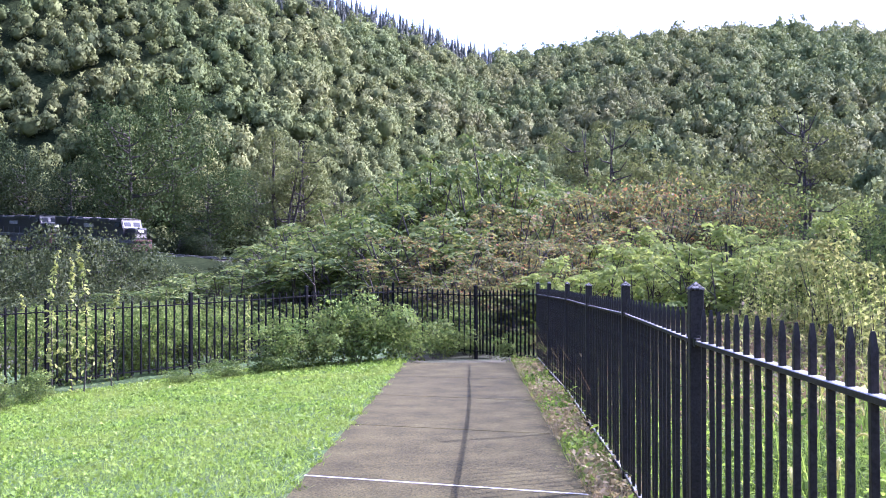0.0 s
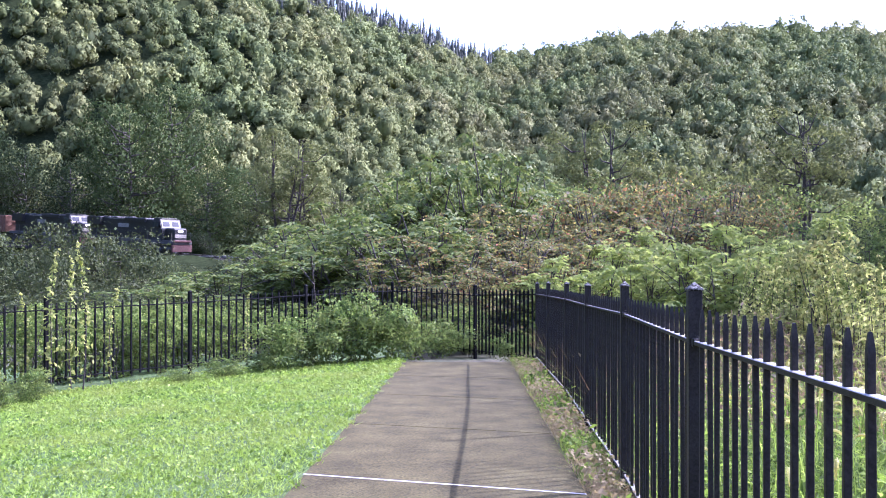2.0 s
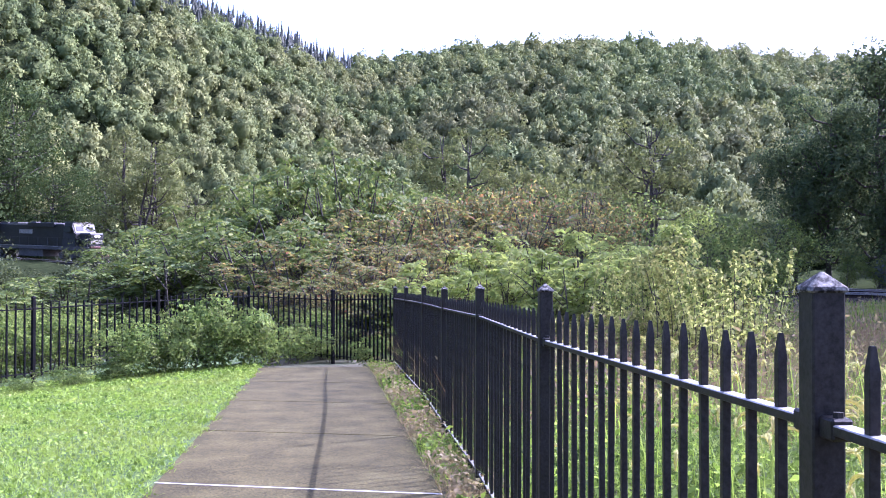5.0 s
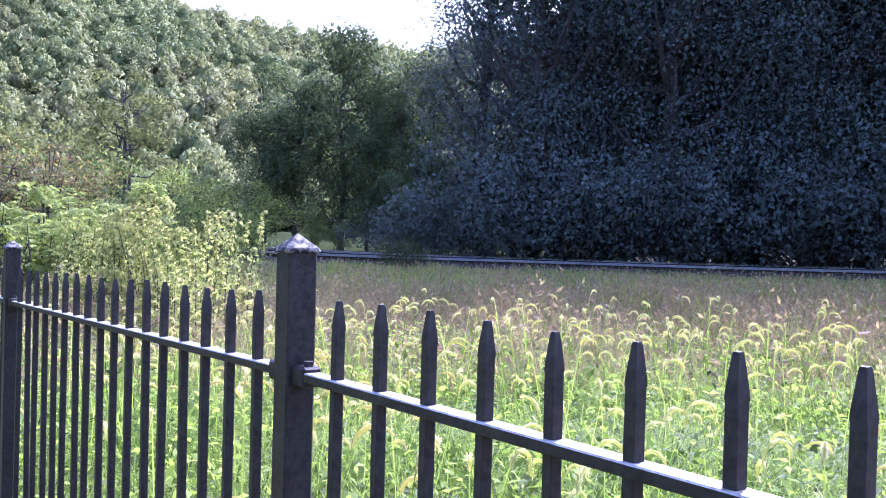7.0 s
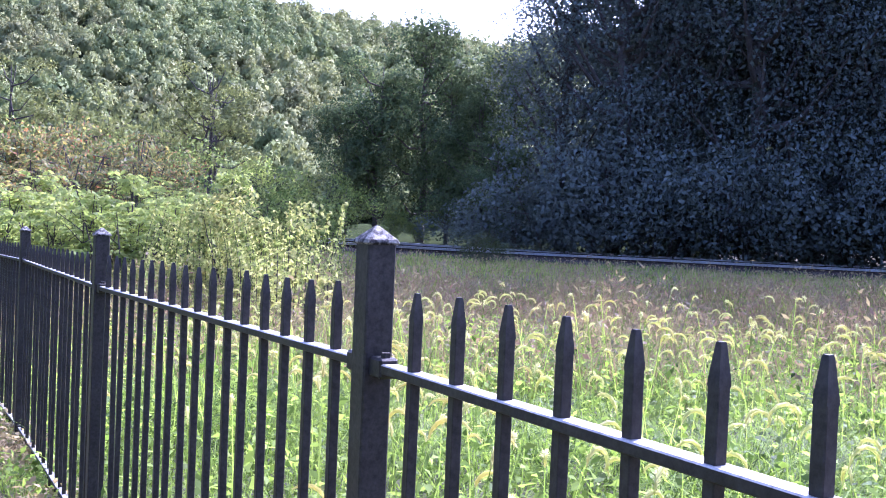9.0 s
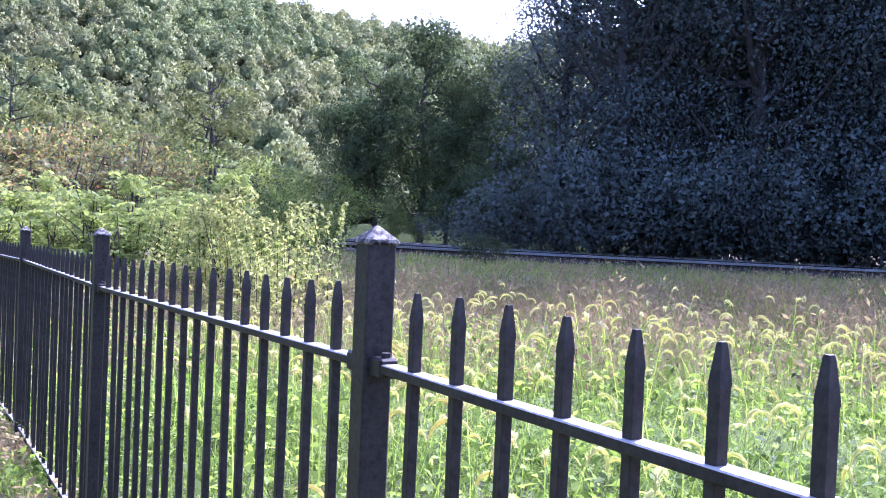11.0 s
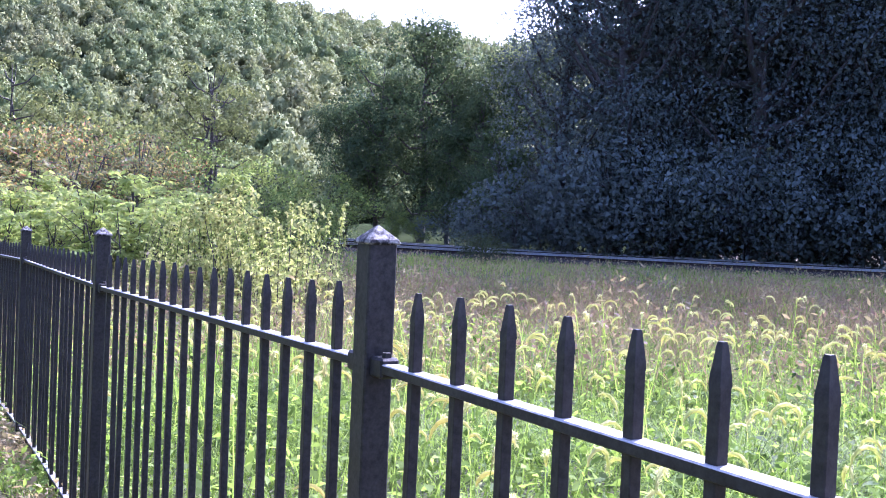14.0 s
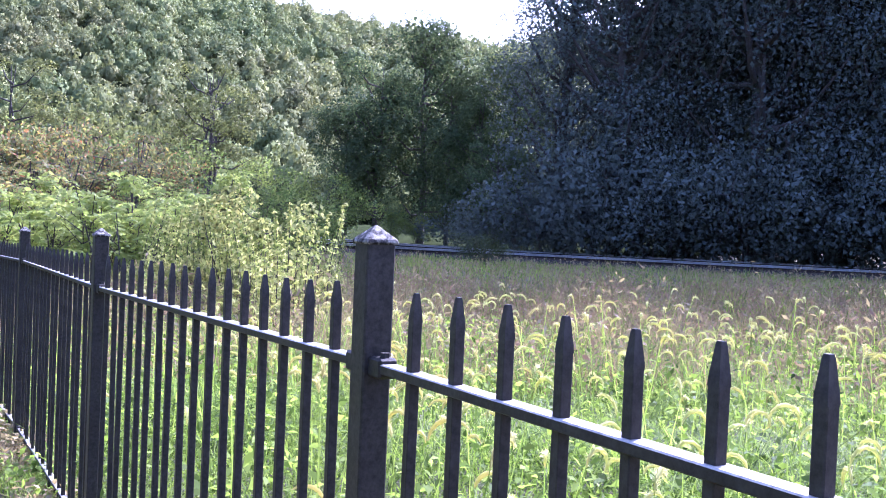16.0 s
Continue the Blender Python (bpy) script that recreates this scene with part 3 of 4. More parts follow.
def build_locomotive():
    """A six-axle road locomotive; x ahead, the nose at x = 0, rails at z = 0."""
    loco = tagged(new("locomotive"), "black diesel freight locomotive with dusty white cab front", "locomotive", "train on the curve")
    L = 22.0

    def boxes(name, items, mat, label=""):
        bm = bmesh.new()
        for size, at in items:
            add_box(bm, size, at, 0.04)
        return part(name, bm_mesh(name, bm, mat), loco, label=label)

    boxes("underframe", [((L - 0.6, 3.0, 0.45), (-L / 2, 0, 1.55)), ((4.5, 2.6, 0.9), (-L / 2, 0, 0.95))], M_GREY)
    boxes("hood", [((12.4, 1.9, 2.55), (-11.6, 0, 3.05)), ((3.4, 2.9, 1.1), (-19.4, 0, 3.85)), ((3.0, 1.9, 2.4), (-19.4, 0, 2.95)), ((5.0, 2.3, 0.5), (-9.5, 0, 4.2))], M_LOCO)
    boxes("stripe", [((9.5, 0.03, 0.12), (-11.6, s * 0.965, 4.25)) for s in (-1, 1)] + [((12.0, 0.03, 0.1), (-11.6, s * 1.52, 1.75)) for s in (-1, 1)], M_CREAM, "white lining along the hood and sill")
    boxes("name_panel", [((2.6, 0.03, 0.5), (-12.5, s * 0.965, 3.4)) for s in (-1, 1)], M_CREAM, "pale lettering panel on the hood side")
    boxes("fan", [((1.6, 1.6, 0.18), (x, 0, 4.4)) for x in (-8.2, -15.2, -17.2)], M_GREY)
    boxes("exhaust", [((1.0, 0.7, 0.25), (-12.0, 0, 4.45))], M_GREY)
    bm = bmesh.new()
    prof = [(-5.0, 1.75), (-2.5, 1.75), (-2.5, 3.2), (-2.75, 3.35), (-3.15, 4.3), (-3.5, 4.55), (-5.0, 4.55)]
    loops = [[bm.verts.new((x, s * (1.5 if z < 4.4 else 1.1), z)) for x, z in prof] for s in (-1, 1)]
    bm.faces.new(loops[0]), bm.faces.new(loops[1][::-1])
    for k in range(len(prof)):
        j = (k + 1) % len(prof)
        bm.faces.new((loops[0][k], loops[1][k], loops[1][j], loops[0][j]))
    bmesh.ops.recalc_face_normals(bm, faces=bm.faces)
    cab = part("cab", bm_mesh("cab", bm, M_LOCO), loco)
    bm = bmesh.new()
    add_box(bm, (0.05, 2.85, 0.2), (-3.1, 0, 4.36))
    add_box(bm, (0.06, 2.7, 1.0), (-2.9, 0, 3.82), turn=Euler((0, radians(-22), 0)).to_matrix().to_4x4())
    add_box(bm, (1.9, 2.2, 0.06), (-4.1, 0, 4.57))
    part("cab_front", bm_mesh("cab_front", bm, M_CREAM), cab, label="dusty white cab front and roof")
    for y in (-0.68, 0.68):
        bm = bmesh.new()
        add_box(bm, (0.05, 0.95, 0.6), (-2.86, y, 3.82), turn=Euler((0, radians(-22), 0)).to_matrix().to_4x4())
        part("windscreen", bm_mesh("windscreen", bm, M_GLASS), cab, label="dark windscreen pane")
    for s in (-1, 1):
        bm = bmesh.new()
        add_box(bm, (1.3, 0.04, 0.65), (-4.0, s * 1.5, 3.75))
        part("side_window", bm_mesh("side_window", bm, M_GLASS), cab)
    bm = bmesh.new()
    add_box(bm, (2.0, 2.0, 1.75), (-1.65, 0, 2.5), 0.16)
    nose = part("nose", bm_mesh("nose", bm, M_LOCO), loco, label="black low nose")
    bm = bmesh.new()
    add_box(bm, (0.05, 1.7, 0.42), (-0.64, 0, 2.35), 0.02)
    part("nose_band", bm_mesh("nose_band", bm, M_CREAM), nose, label="cream lettering band across the nose")
    for y in (-0.2, 0.2):
        bm = bmesh.new()
        bmesh.ops.create_cone(bm, cap_ends=True, segments=12, radius1=0.12, radius2=0.12, depth=0.1, matrix=pose(-0.62, y, 3.0, 0, 90, 0))
        part("headlight", bm_mesh("headlight", bm, M_LAMP), nose, label="lit headlight")
    boxes("pilot", [((0.35, 2.9, 0.9), (-0.35, 0, 0.85)), ((0.3, 2.6, 0.25), (-0.15, 0, 1.75))], M_RED_STEEL, "rust-red steel pilot and steps")
    bm = bmesh.new()
    for y in (-1.42, 1.42):
        for k in range(12):
            add_box(bm, (0.04, 0.04, 1.0), (-0.5 - k * 1.8, y, 2.25))
        add_box(bm, (20.2, 0.04, 0.04), (-10.6, y, 2.75))
    part("handrail", bm_mesh("handrail", bm, M_GREY), loco)
    wheel = bmesh.new()
    bmesh.ops.create_cone(wheel, cap_ends=True, segments=20, radius1=0.53, radius2=0.53, depth=0.14, matrix=pose(0, 0, 0, 90, 0, 0))
    me_wheel = bm_mesh("wheel", wheel, M_GREY, False)
    for x in (-3.0, -L + 3.4):
        bm = bmesh.new()
        add_box(bm, (4.9, 2.2, 0.4), (x - 0.6, 0, 0.85), 0.05)
        for dx in (-2.5, -0.6, 1.3):
            add_box(bm, (0.5, 2.4, 0.5), (x + dx, 0, 0.6), 0.05)
        truck = part("truck", bm_mesh("truck", bm, M_GREY), loco)
        for dx in (-2.5, -0.6, 1.3):
            for y in (-0.76, 0.76):
                part("wheel", me_wheel, truck, pose(x + dx, y, 0.53))
    return loco


def build_hopper():
    car = tagged(new("freight_car"), "rusty brown steel freight car coupled behind the engines", "freight car", "train on the curve")
    bm = bmesh.new()
    add_box(bm, (14.5, 3.0, 2.6), (-7.7, 0, 2.8), 0.05)
    body = part("body", bm_mesh("body", bm, M_RUSTY), car)
    me_rib = box_mesh("rib", (0.16, 3.2, 2.5), M_RUSTY)
    for k in range(9):
        part("rib", me_rib, body, pose(-1.2 - k * 1.62, 0, 2.75))
    bm = bmesh.new()
    add_box(bm, (14.0, 2.6, 0.1), (-7.7, 0, 4.12))
    part("load", bm_mesh("load", bm, M_GREY), car)
    bm = bmesh.new()
    add_box(bm, (15.6, 0.8, 0.4), (-7.7, 0, 1.0))
    part("underframe", bm_mesh("underframe", bm, M_GREY), car)
    wheel = bmesh.new()
    bmesh.ops.create_cone(wheel, cap_ends=True, segments=18, radius1=0.46, radius2=0.46, depth=0.14, matrix=pose(0, 0, 0, 90, 0, 0))
    me = bm_mesh("wheel", wheel, M_GREY)
    for x in (-1.6, -3.4, -12.0, -13.8):
        for y in (-0.76, 0.76):
            part("wheel", me, car, pose(x, y, 0.46))
    return car


LOCOS = [build_locomotive()]
LOCOS.append(copy_thing(LOCOS[0], Matrix()))
CARS = [build_hopper()]
CARS.append(copy_thing(CARS[0], Matrix()))
TRAIN = [(LOCOS[0], 0.0, 22.0), (LOCOS[1], 22.7, 22.0), (CARS[0], 45.4, 15.6), (CARS[1], 61.6, 15.6)]

# ---- plants ----
CAM_XY = np.array([-0.72, -1.47])


def spot(az, r):
    a = radians(az)
    x, y = CAM_XY[0] + r * math.sin(a), CAM_XY[1] + r * math.cos(a)
    return x, y, float(terrain_z(x, y))


def ico(level):
    bm = bmesh.new()
    bmesh.ops.create_icosphere(bm, subdivisions=level, radius=1.0)
    bm.verts.index_update()
    V, F = np.array([v.co[:] for v in bm.verts]), np.array([[v.index for v in f.verts] for f in bm.faces])
    bm.free()
    return V, F


def with_leaves(V, F, quads):
    n = len(V)
    i = n + np.arange(len(quads) * 4).reshape(-1, 4)
    return np.concatenate([V, quads.reshape(-1, 3)]), np.concatenate([F, i[:, [0, 1, 2]], i[:, [0, 2, 3]]])


BALL = ico(1)


def lobe_leaves(r, centre, radius, n, size, squash=0.8, aspect=0.6, droop=0.0):
    d = unit(r.normal(size=(n, 3)))
    d[:, 2] = np.where(r.random(n) < 0.35, np.abs(d[:, 2]), d[:, 2])
    rad = radius * (0.62 + 0.45 * r.random(n)[:, None] ** 0.8)
    c = np.asarray(centre) + d * rad * np.array([1, 1, squash])
    return leaf_quads(c, size * (0.6 + 0.8 * r.random(n)), aspect, droop, d, 0.9, r)


def make_tree(label, height, radius, mat, leaves, leaf, seed, bare=0.3, lobes=16, trunks=1, squash=0.8, shape="round", category="tree", airy=1.0, soft=0.6, fine=False):
    """A tapered trunk with limbs that end in leafy lobes. Base at the origin."""
    r = np.random.default_rng(seed)
    tree = tagged(new("tree" if category == "tree" else "shrub"), label, category)
    runs, quads, turned = [], [], []
    for t in range(trunks):
        off = r.normal(size=2) * (0.0 if trunks == 1 else radius * 0.3)
        lean = off * 1.2
        pts = [(off[0] * 0.4 + lean[0] * f, off[1] * 0.4 + lean[1] * f, -0.4 + height * 0.92 * f) for f in np.linspace(0, 1, 6)]
        pts = [(x + r.normal() * 0.012 * height, y + r.normal() * 0.012 * height, z) for x, y, z in pts]
        w = (0.016 if trunks == 1 else 0.019) * height / trunks ** 0.3
        runs.append((pts, [w * (1 - 0.85 * f) for f in np.linspace(0, 1, 6)]))
        for k in range(max(3, lobes // trunks)):
            f = bare + (0.97 - bare) * (k + r.random()) / max(3, lobes // trunks)
            base = np.array([np.interp(f * 0.92, np.linspace(0, 1, 6), [p[i] for p in pts]) for i in range(3)])
            base[2] = height * f * 0.8
            if shape == "cone":
                reach = radius * (1.05 - f) * 1.15
            else:
                reach = radius * math.sqrt(max(0.05, 1 - ((f - 0.58) / 0.52) ** 2))
            a = r.random() * 6.283 + k * 2.4
            reach *= 0.35 + 0.6 * r.random()
            c = base + np.array([math.cos(a) * reach, math.sin(a) * reach, height * (0.05 + 0.08 * r.random())])
            mid = (base + c) / 2 + np.array([0, 0, -0.03 * height])
            runs.append(([tuple(base), tuple(mid), tuple(c)], [w * 0.45, w * 0.28, w * 0.1]))
            rl = radius * (0.34 + 0.22 * r.random()) * airy
            quads.append(lobe_leaves(r, c, rl, leaves // lobes, leaf, squash))
            out = unit(quads[-1].reshape(-1, 3) - c + np.array([0, 0, 0.15 * rl]))
            own = np.repeat(unit(np.cross(quads[-1][:, 1] - quads[-1][:, 0], quads[-1][:, 3] - quads[-1][:, 0])), 4, axis=0)
            own *= np.sign((own * out).sum(-1, keepdims=True) + 1e-9)
            turned.append(unit(out * soft + own * (1 - soft)))
    part("trunk", tubes_mesh("trunk", runs, M_BARK), tree)
    q = np.concatenate(quads)
    corners = np.arange(len(q) * 4).reshape(-1, 4)
    F = corners[:, 1:] if fine else np.concatenate([corners[:, [0, 1, 2]], corners[:, [0, 2, 3]]])
    part("crown", quick_mesh("crown", q.reshape(-1, 3), F, mat, True, np.concatenate(turned)), tree)
    return tree


def sumac_stems(mat, leaf_len, seed, kinds=6):
    """A few bare stems of unit height that end in whorls of drooping feathered leaves."""
    out = []
    for n in range(kinds):
        r = np.random.default_rng(seed * 10 + n)
        tip = np.array([r.normal() * 0.12, r.normal() * 0.12, 1.0])
        runs, quads = [([(0, 0, -0.15), (tip[0] * 0.2, tip[1] * 0.2, 0.5), tuple(tip)], [0.011, 0.008, 0.004])], []
        for whorl in range(6):
            at = tip * (1 - 0.12 * whorl)
            if whorl:
                side = r.normal(size=3) * (0.08 + 0.02 * whorl)
                runs.append(([tuple(at * 0.85), tuple(at + side)], [0.005, 0.003]))
                at = at + side
            for k in range(5 if whorl else 7):
                az, rise = r.random() * 6.283, 0.3 + 1.1 * r.random()
                L = leaf_len * (0.7 + 0.6 * r.random())
                u = np.linspace(0.2, 1, 5)
                z = L * (rise * u - (0.9 + 0.4 * r.random()) * u * u)
                mid = at + np.stack([np.cos(az) * L * u, np.sin(az) * L * u, z], -1)
                ahead, side = np.array([math.cos(az), math.sin(az), -0.3]), np.array([-math.sin(az), math.cos(az), 0])
                w = (L * 0.3 * np.sin(np.pi * (0.18 + 0.78 * u)) + 0.004)[:, None]
                for sg in (-1, 1):
                    end = mid + side * sg * w + ahead * w * 0.4 - np.array([0, 0, 1]) * w * 0.4
                    wide = unit(np.cross(unit(end - mid), [0, 0, 1.0]) + r.normal(size=(5, 3)) * 0.7) * L * 0.1
                    m2 = (mid + end) / 2
                    quads.append(np.stack([mid, m2 + wide, end, m2 - wide], 1))
        out.append((tubes_mesh("stem", runs, M_BARK, 5), quads_mesh("leaves", quads, mat)))
    return out


def make_sumac(label, height, spread, stem_kinds, stems, seed):
    """A clump of stems, each a part that carries its leaves."""
    r = np.random.default_rng(seed)
    bush = tagged(new("sumac"), label, "shrub", "thicket beyond the fence")
    for s in range(stems):
        a, d = r.random() * 6.283, spread * math.sqrt(r.random())
        h = height * (0.4 + 0.6 * r.random()) * (1.05 - 0.3 * d / max(spread, 0.1))
        w = height * 0.85
        stem_me, leaf_me = stem_kinds[s % len(stem_kinds)]
        m = pose(d * math.cos(a), d * math.sin(a), 0, 6 * r.normal(), 6 * r.normal(), 360 * r.random()) @ Matrix.Diagonal((w, w, h, 1))
        st = part("stem", stem_me, bush, m)
        part("leaves", leaf_me, st)
    return bush


def place(proto, rows):
    """Puts the first row's plant and copies it for the others. Rows: azimuth and distance from the overlook, scale, height scale."""
    first = True
    for n, (az, r, s, h) in enumerate(rows):
        m = Matrix.Translation(spot(az, r)) @ pose(0, 0, 0, 0, 0, n * 137.5) @ Matrix.Diagonal((s, s, s * h, 1))
        if first:
            proto.matrix_basis = m
            first = False
        else:
            c = proto.copy()
            scene.collection.objects.link(c)
            c.matrix_basis = m
            for k in proto.children:
                kc = k.copy()
                scene.collection.objects.link(kc)
                kc.parent = c
                for g in k.children:
                    gc = g.copy()
                    scene.collection.objects.link(gc)
                    gc.parent = kc


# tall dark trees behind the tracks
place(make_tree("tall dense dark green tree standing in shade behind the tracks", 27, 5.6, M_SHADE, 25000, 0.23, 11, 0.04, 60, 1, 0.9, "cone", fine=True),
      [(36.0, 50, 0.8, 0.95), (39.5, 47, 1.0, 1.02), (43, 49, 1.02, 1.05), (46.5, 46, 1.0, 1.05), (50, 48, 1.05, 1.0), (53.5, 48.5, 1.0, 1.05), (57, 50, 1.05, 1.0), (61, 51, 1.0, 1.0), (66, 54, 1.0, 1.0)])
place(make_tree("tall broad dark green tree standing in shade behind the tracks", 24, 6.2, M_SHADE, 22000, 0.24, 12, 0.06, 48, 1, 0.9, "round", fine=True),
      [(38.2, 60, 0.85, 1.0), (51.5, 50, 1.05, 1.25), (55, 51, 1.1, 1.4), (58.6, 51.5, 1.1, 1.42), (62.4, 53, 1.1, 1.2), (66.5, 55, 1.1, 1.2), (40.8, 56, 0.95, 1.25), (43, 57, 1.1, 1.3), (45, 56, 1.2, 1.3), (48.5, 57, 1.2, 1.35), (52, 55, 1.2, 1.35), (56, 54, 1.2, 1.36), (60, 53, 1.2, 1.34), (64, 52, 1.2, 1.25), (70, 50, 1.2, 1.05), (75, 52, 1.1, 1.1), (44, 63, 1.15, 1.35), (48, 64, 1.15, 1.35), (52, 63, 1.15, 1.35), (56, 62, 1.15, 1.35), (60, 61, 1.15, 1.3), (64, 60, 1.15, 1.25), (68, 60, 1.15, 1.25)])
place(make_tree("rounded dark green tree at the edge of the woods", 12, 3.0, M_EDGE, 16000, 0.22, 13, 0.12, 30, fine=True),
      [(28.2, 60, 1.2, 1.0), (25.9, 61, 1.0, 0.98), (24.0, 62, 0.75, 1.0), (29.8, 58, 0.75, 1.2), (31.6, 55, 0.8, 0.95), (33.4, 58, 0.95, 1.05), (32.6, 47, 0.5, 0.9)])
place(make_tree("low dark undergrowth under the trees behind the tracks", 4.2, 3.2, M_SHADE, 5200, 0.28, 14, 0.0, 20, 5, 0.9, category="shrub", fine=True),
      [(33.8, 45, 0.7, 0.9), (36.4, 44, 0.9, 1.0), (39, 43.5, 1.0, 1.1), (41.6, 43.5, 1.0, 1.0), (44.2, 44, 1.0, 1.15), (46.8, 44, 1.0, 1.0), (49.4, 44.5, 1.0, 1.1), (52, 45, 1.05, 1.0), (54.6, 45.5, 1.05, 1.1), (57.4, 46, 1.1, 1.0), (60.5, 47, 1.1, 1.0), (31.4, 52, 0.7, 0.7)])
# trees of the valley floor
place(make_tree("slender open-crowned tree with several thin trunks", 8.6, 2.2, M_TREE_OLIVE, 7000, 0.17, 21, 0.42, 26, 4, 0.6, airy=0.7, fine=True),
      [(16.6, 45, 1.0, 0.98), (6.1, 62, 1.25, 1.0), (-12.6, 72, 1.4, 1.0), (-11.0, 74, 1.3, 0.95), (-9.0, 80, 1.0, 1.0), (9.2, 60, 1.0, 0.85), (13.6, 52, 0.75, 0.85)])
place(make_tree("small rounded green tree on the valley floor", 6.5, 2.7, M_TREE_OLIVE, 2600, 0.24, 22, 0.15, 20),
      [(-6, 92, 1.35, 1), (-3.2, 98, 1.3, 1), (0.3, 90, 1.3, 1), (2.6, 84, 1.2, 1), (8, 78, 1.2, 1.1), (11, 82, 1.4, 1.1), (14.5, 70, 1.1, 1.1), (5, 75, 1.1, 1)])
place(make_tree("young light green tree beside the track", 5.0, 1.9, M_YOUNG, 5000, 0.2, 25, 0.1, 22, 3, 0.8, fine=True),
      [(18.5, 60, 0.9, 1.0), (20.4, 55, 0.8, 1.0), (21.9, 53, 0.7, 1.05), (23.2, 58, 0.75, 1.0), (19.4, 66, 1.0, 1.0), (26.6, 54, 0.35, 1.0), (28.4, 55, 0.4, 0.9)])
place(make_tree("broad spreading green tree at the foot of the hill", 19, 7.5, M_TREE, 8000, 0.38, 23, 0.08, 40),
      [(-20.4, 162, 1.1, 1.15), (-16.2, 152, 0.8, 0.9), (-13.6, 158, 0.85, 0.9), (-18.2, 172, 1.1, 1.2)])
place(make_tree("dense tree at the foot of the hill beside the railway, shade in its leaf colour", 18, 7.0, M_FOOT, 7000, 0.38, 24, 0.03, 40),
      [(-23.4, 174, 0.9, 1.0), (-25.6, 190, 1.0, 1.1), (-28, 204, 1.0, 1.1), (-22, 166, 0.7, 0.7), (-19.4, 156, 0.5, 0.5), (-30.5, 215, 1.0, 1.1), (-16.4, 146, 0.4, 0.5), (-26.8, 200, 0.9, 0.8), (-24.4, 182, 0.7, 0.6), (-21, 160, 0.45, 0.5), (-17.8, 150, 0.4, 0.45)])

# thicket beyond the fence
place(make_tree("dense dark green bush below the railway", 3.6, 2.6, M_DARKBUSH, 5000, 0.15, 31, 0.02, 22, 5, 0.8, category="shrub"),
      [(-20.6, 44, 0.85, 1.15), (-26.6, 45, 0.95, 1.15), (-24.4, 41, 0.7, 1.15), (-22.2, 46, 0.8, 1.35), (-17.6, 60, 0.9, 0.42), (-15.9, 62, 0.9, 0.62), (-19.4, 56, 0.9, 0.7), (-18.8, 38, 0.65, 0.6), (-13.9, 46, 0.75, 0.8), (-12.4, 46, 1.1, 0.85), (-10.2, 42, 1.0, 0.95), (-29, 42, 0.9, 0.9), (-19.6, 33, 0.6, 0.6), (-22.2, 36, 0.7, 0.7), (-25.6, 33, 0.65, 0.65), (-16.8, 32, 0.55, 0.5), (-13.6, 36, 0.7, 0.65), (10.6, 44, 0.9, 1.1), (4.6, 46, 1.0, 1.2), (13, 42, 0.8, 1.1), (18.4, 38, 0.8, 1.0), (32.2, 33, 0.32, 0.9), (-0.5, 44, 1.0, 1.2)])
place(make_sumac("dark green sumac thicket with drooping feathered leaves", 4.6, 2.0, sumac_stems(M_SUMAC, 0.14, 1), 20, 41),
      [(-8.6, 30, 1.0, 0.85), (-5.6, 31, 1.0, 1.0), (-3.2, 31, 1.05, 1.15), (-1.2, 31, 1.0, 1.28), (-6.8, 26, 0.95, 0.8), (-10.6, 28, 0.95, 0.72), (-13, 27, 0.9, 0.6), (-15.5, 27, 0.85, 0.55), (-4.4, 25, 0.85, 0.85), (-2.2, 36, 1.1, 1.15), (-18, 26, 0.8, 0.5), (2.2, 38, 1.05, 1.1)])
place(make_sumac("reddish brown autumn sumac with bare stems", 4.0, 1.8, sumac_stems(M_RED, 0.12, 2), 18, 42),
      [(-3.6, 23.5, 0.85, 0.85), (-0.8, 25, 0.9, 1.0), (1.6, 28, 1.0, 1.05), (4.2, 29, 1.0, 1.1), (6.4, 31, 1.05, 1.1), (8.6, 32, 1.0, 1.15), (10.8, 33, 1.05, 1.2), (12.8, 32, 0.9, 1.05), (0.4, 22, 0.75, 0.75), (7.4, 26, 0.85, 0.95), (3.0, 24, 0.8, 0.85), (-2.2, 21, 0.6, 0.8), (-0.6, 20.5, 0.55, 0.75), (5.0, 23, 0.65, 1.0)])
place(make_sumac("yellow-green sumac catching the sun beyond the fence", 2.9, 1.4, sumac_stems(M_SUMAC_LIGHT, 0.17, 3), 15, 43),
      [(-4.4, 22, 0.6, 0.8), (0.8, 21, 0.75, 0.85), (2.6, 33, 1.1, 1.3), (3.2, 20.5, 0.7, 1.15), (5.6, 21.5, 0.9, 0.8), (8.2, 20, 0.75, 1.2), (10.6, 20.5, 0.75, 0.9), (12.8, 19.5, 0.8, 1.35), (14.6, 19, 0.75, 1.05), (16.4, 20.5, 0.85, 1.35), (9.4, 24, 0.85, 1.3), (12.2, 25, 0.85, 1.3), (-7.6, 22, 0.6, 0.65), (6.6, 24, 0.8, 1.2)])
place(make_tree("pale green leafy bush in the meadow", 2.4, 1.1, M_VINE, 5000, 0.085, 32, 0.02, 26, 7, 0.9, category="shrub", airy=0.7),
      [(18.8, 16, 0.9, 0.95), (17.2, 17.2, 0.75, 0.9), (20.4, 17, 0.65, 0.75), (21.6, 17.6, 0.5, 0.65), (15.4, 15.4, 0.5, 0.65), (18.2, 13.8, 0.45, 0.55), (13.5, 16.5, 0.5, 0.7), (11, 17, 0.5, 0.65), (22.6, 19, 0.5, 0.6)])
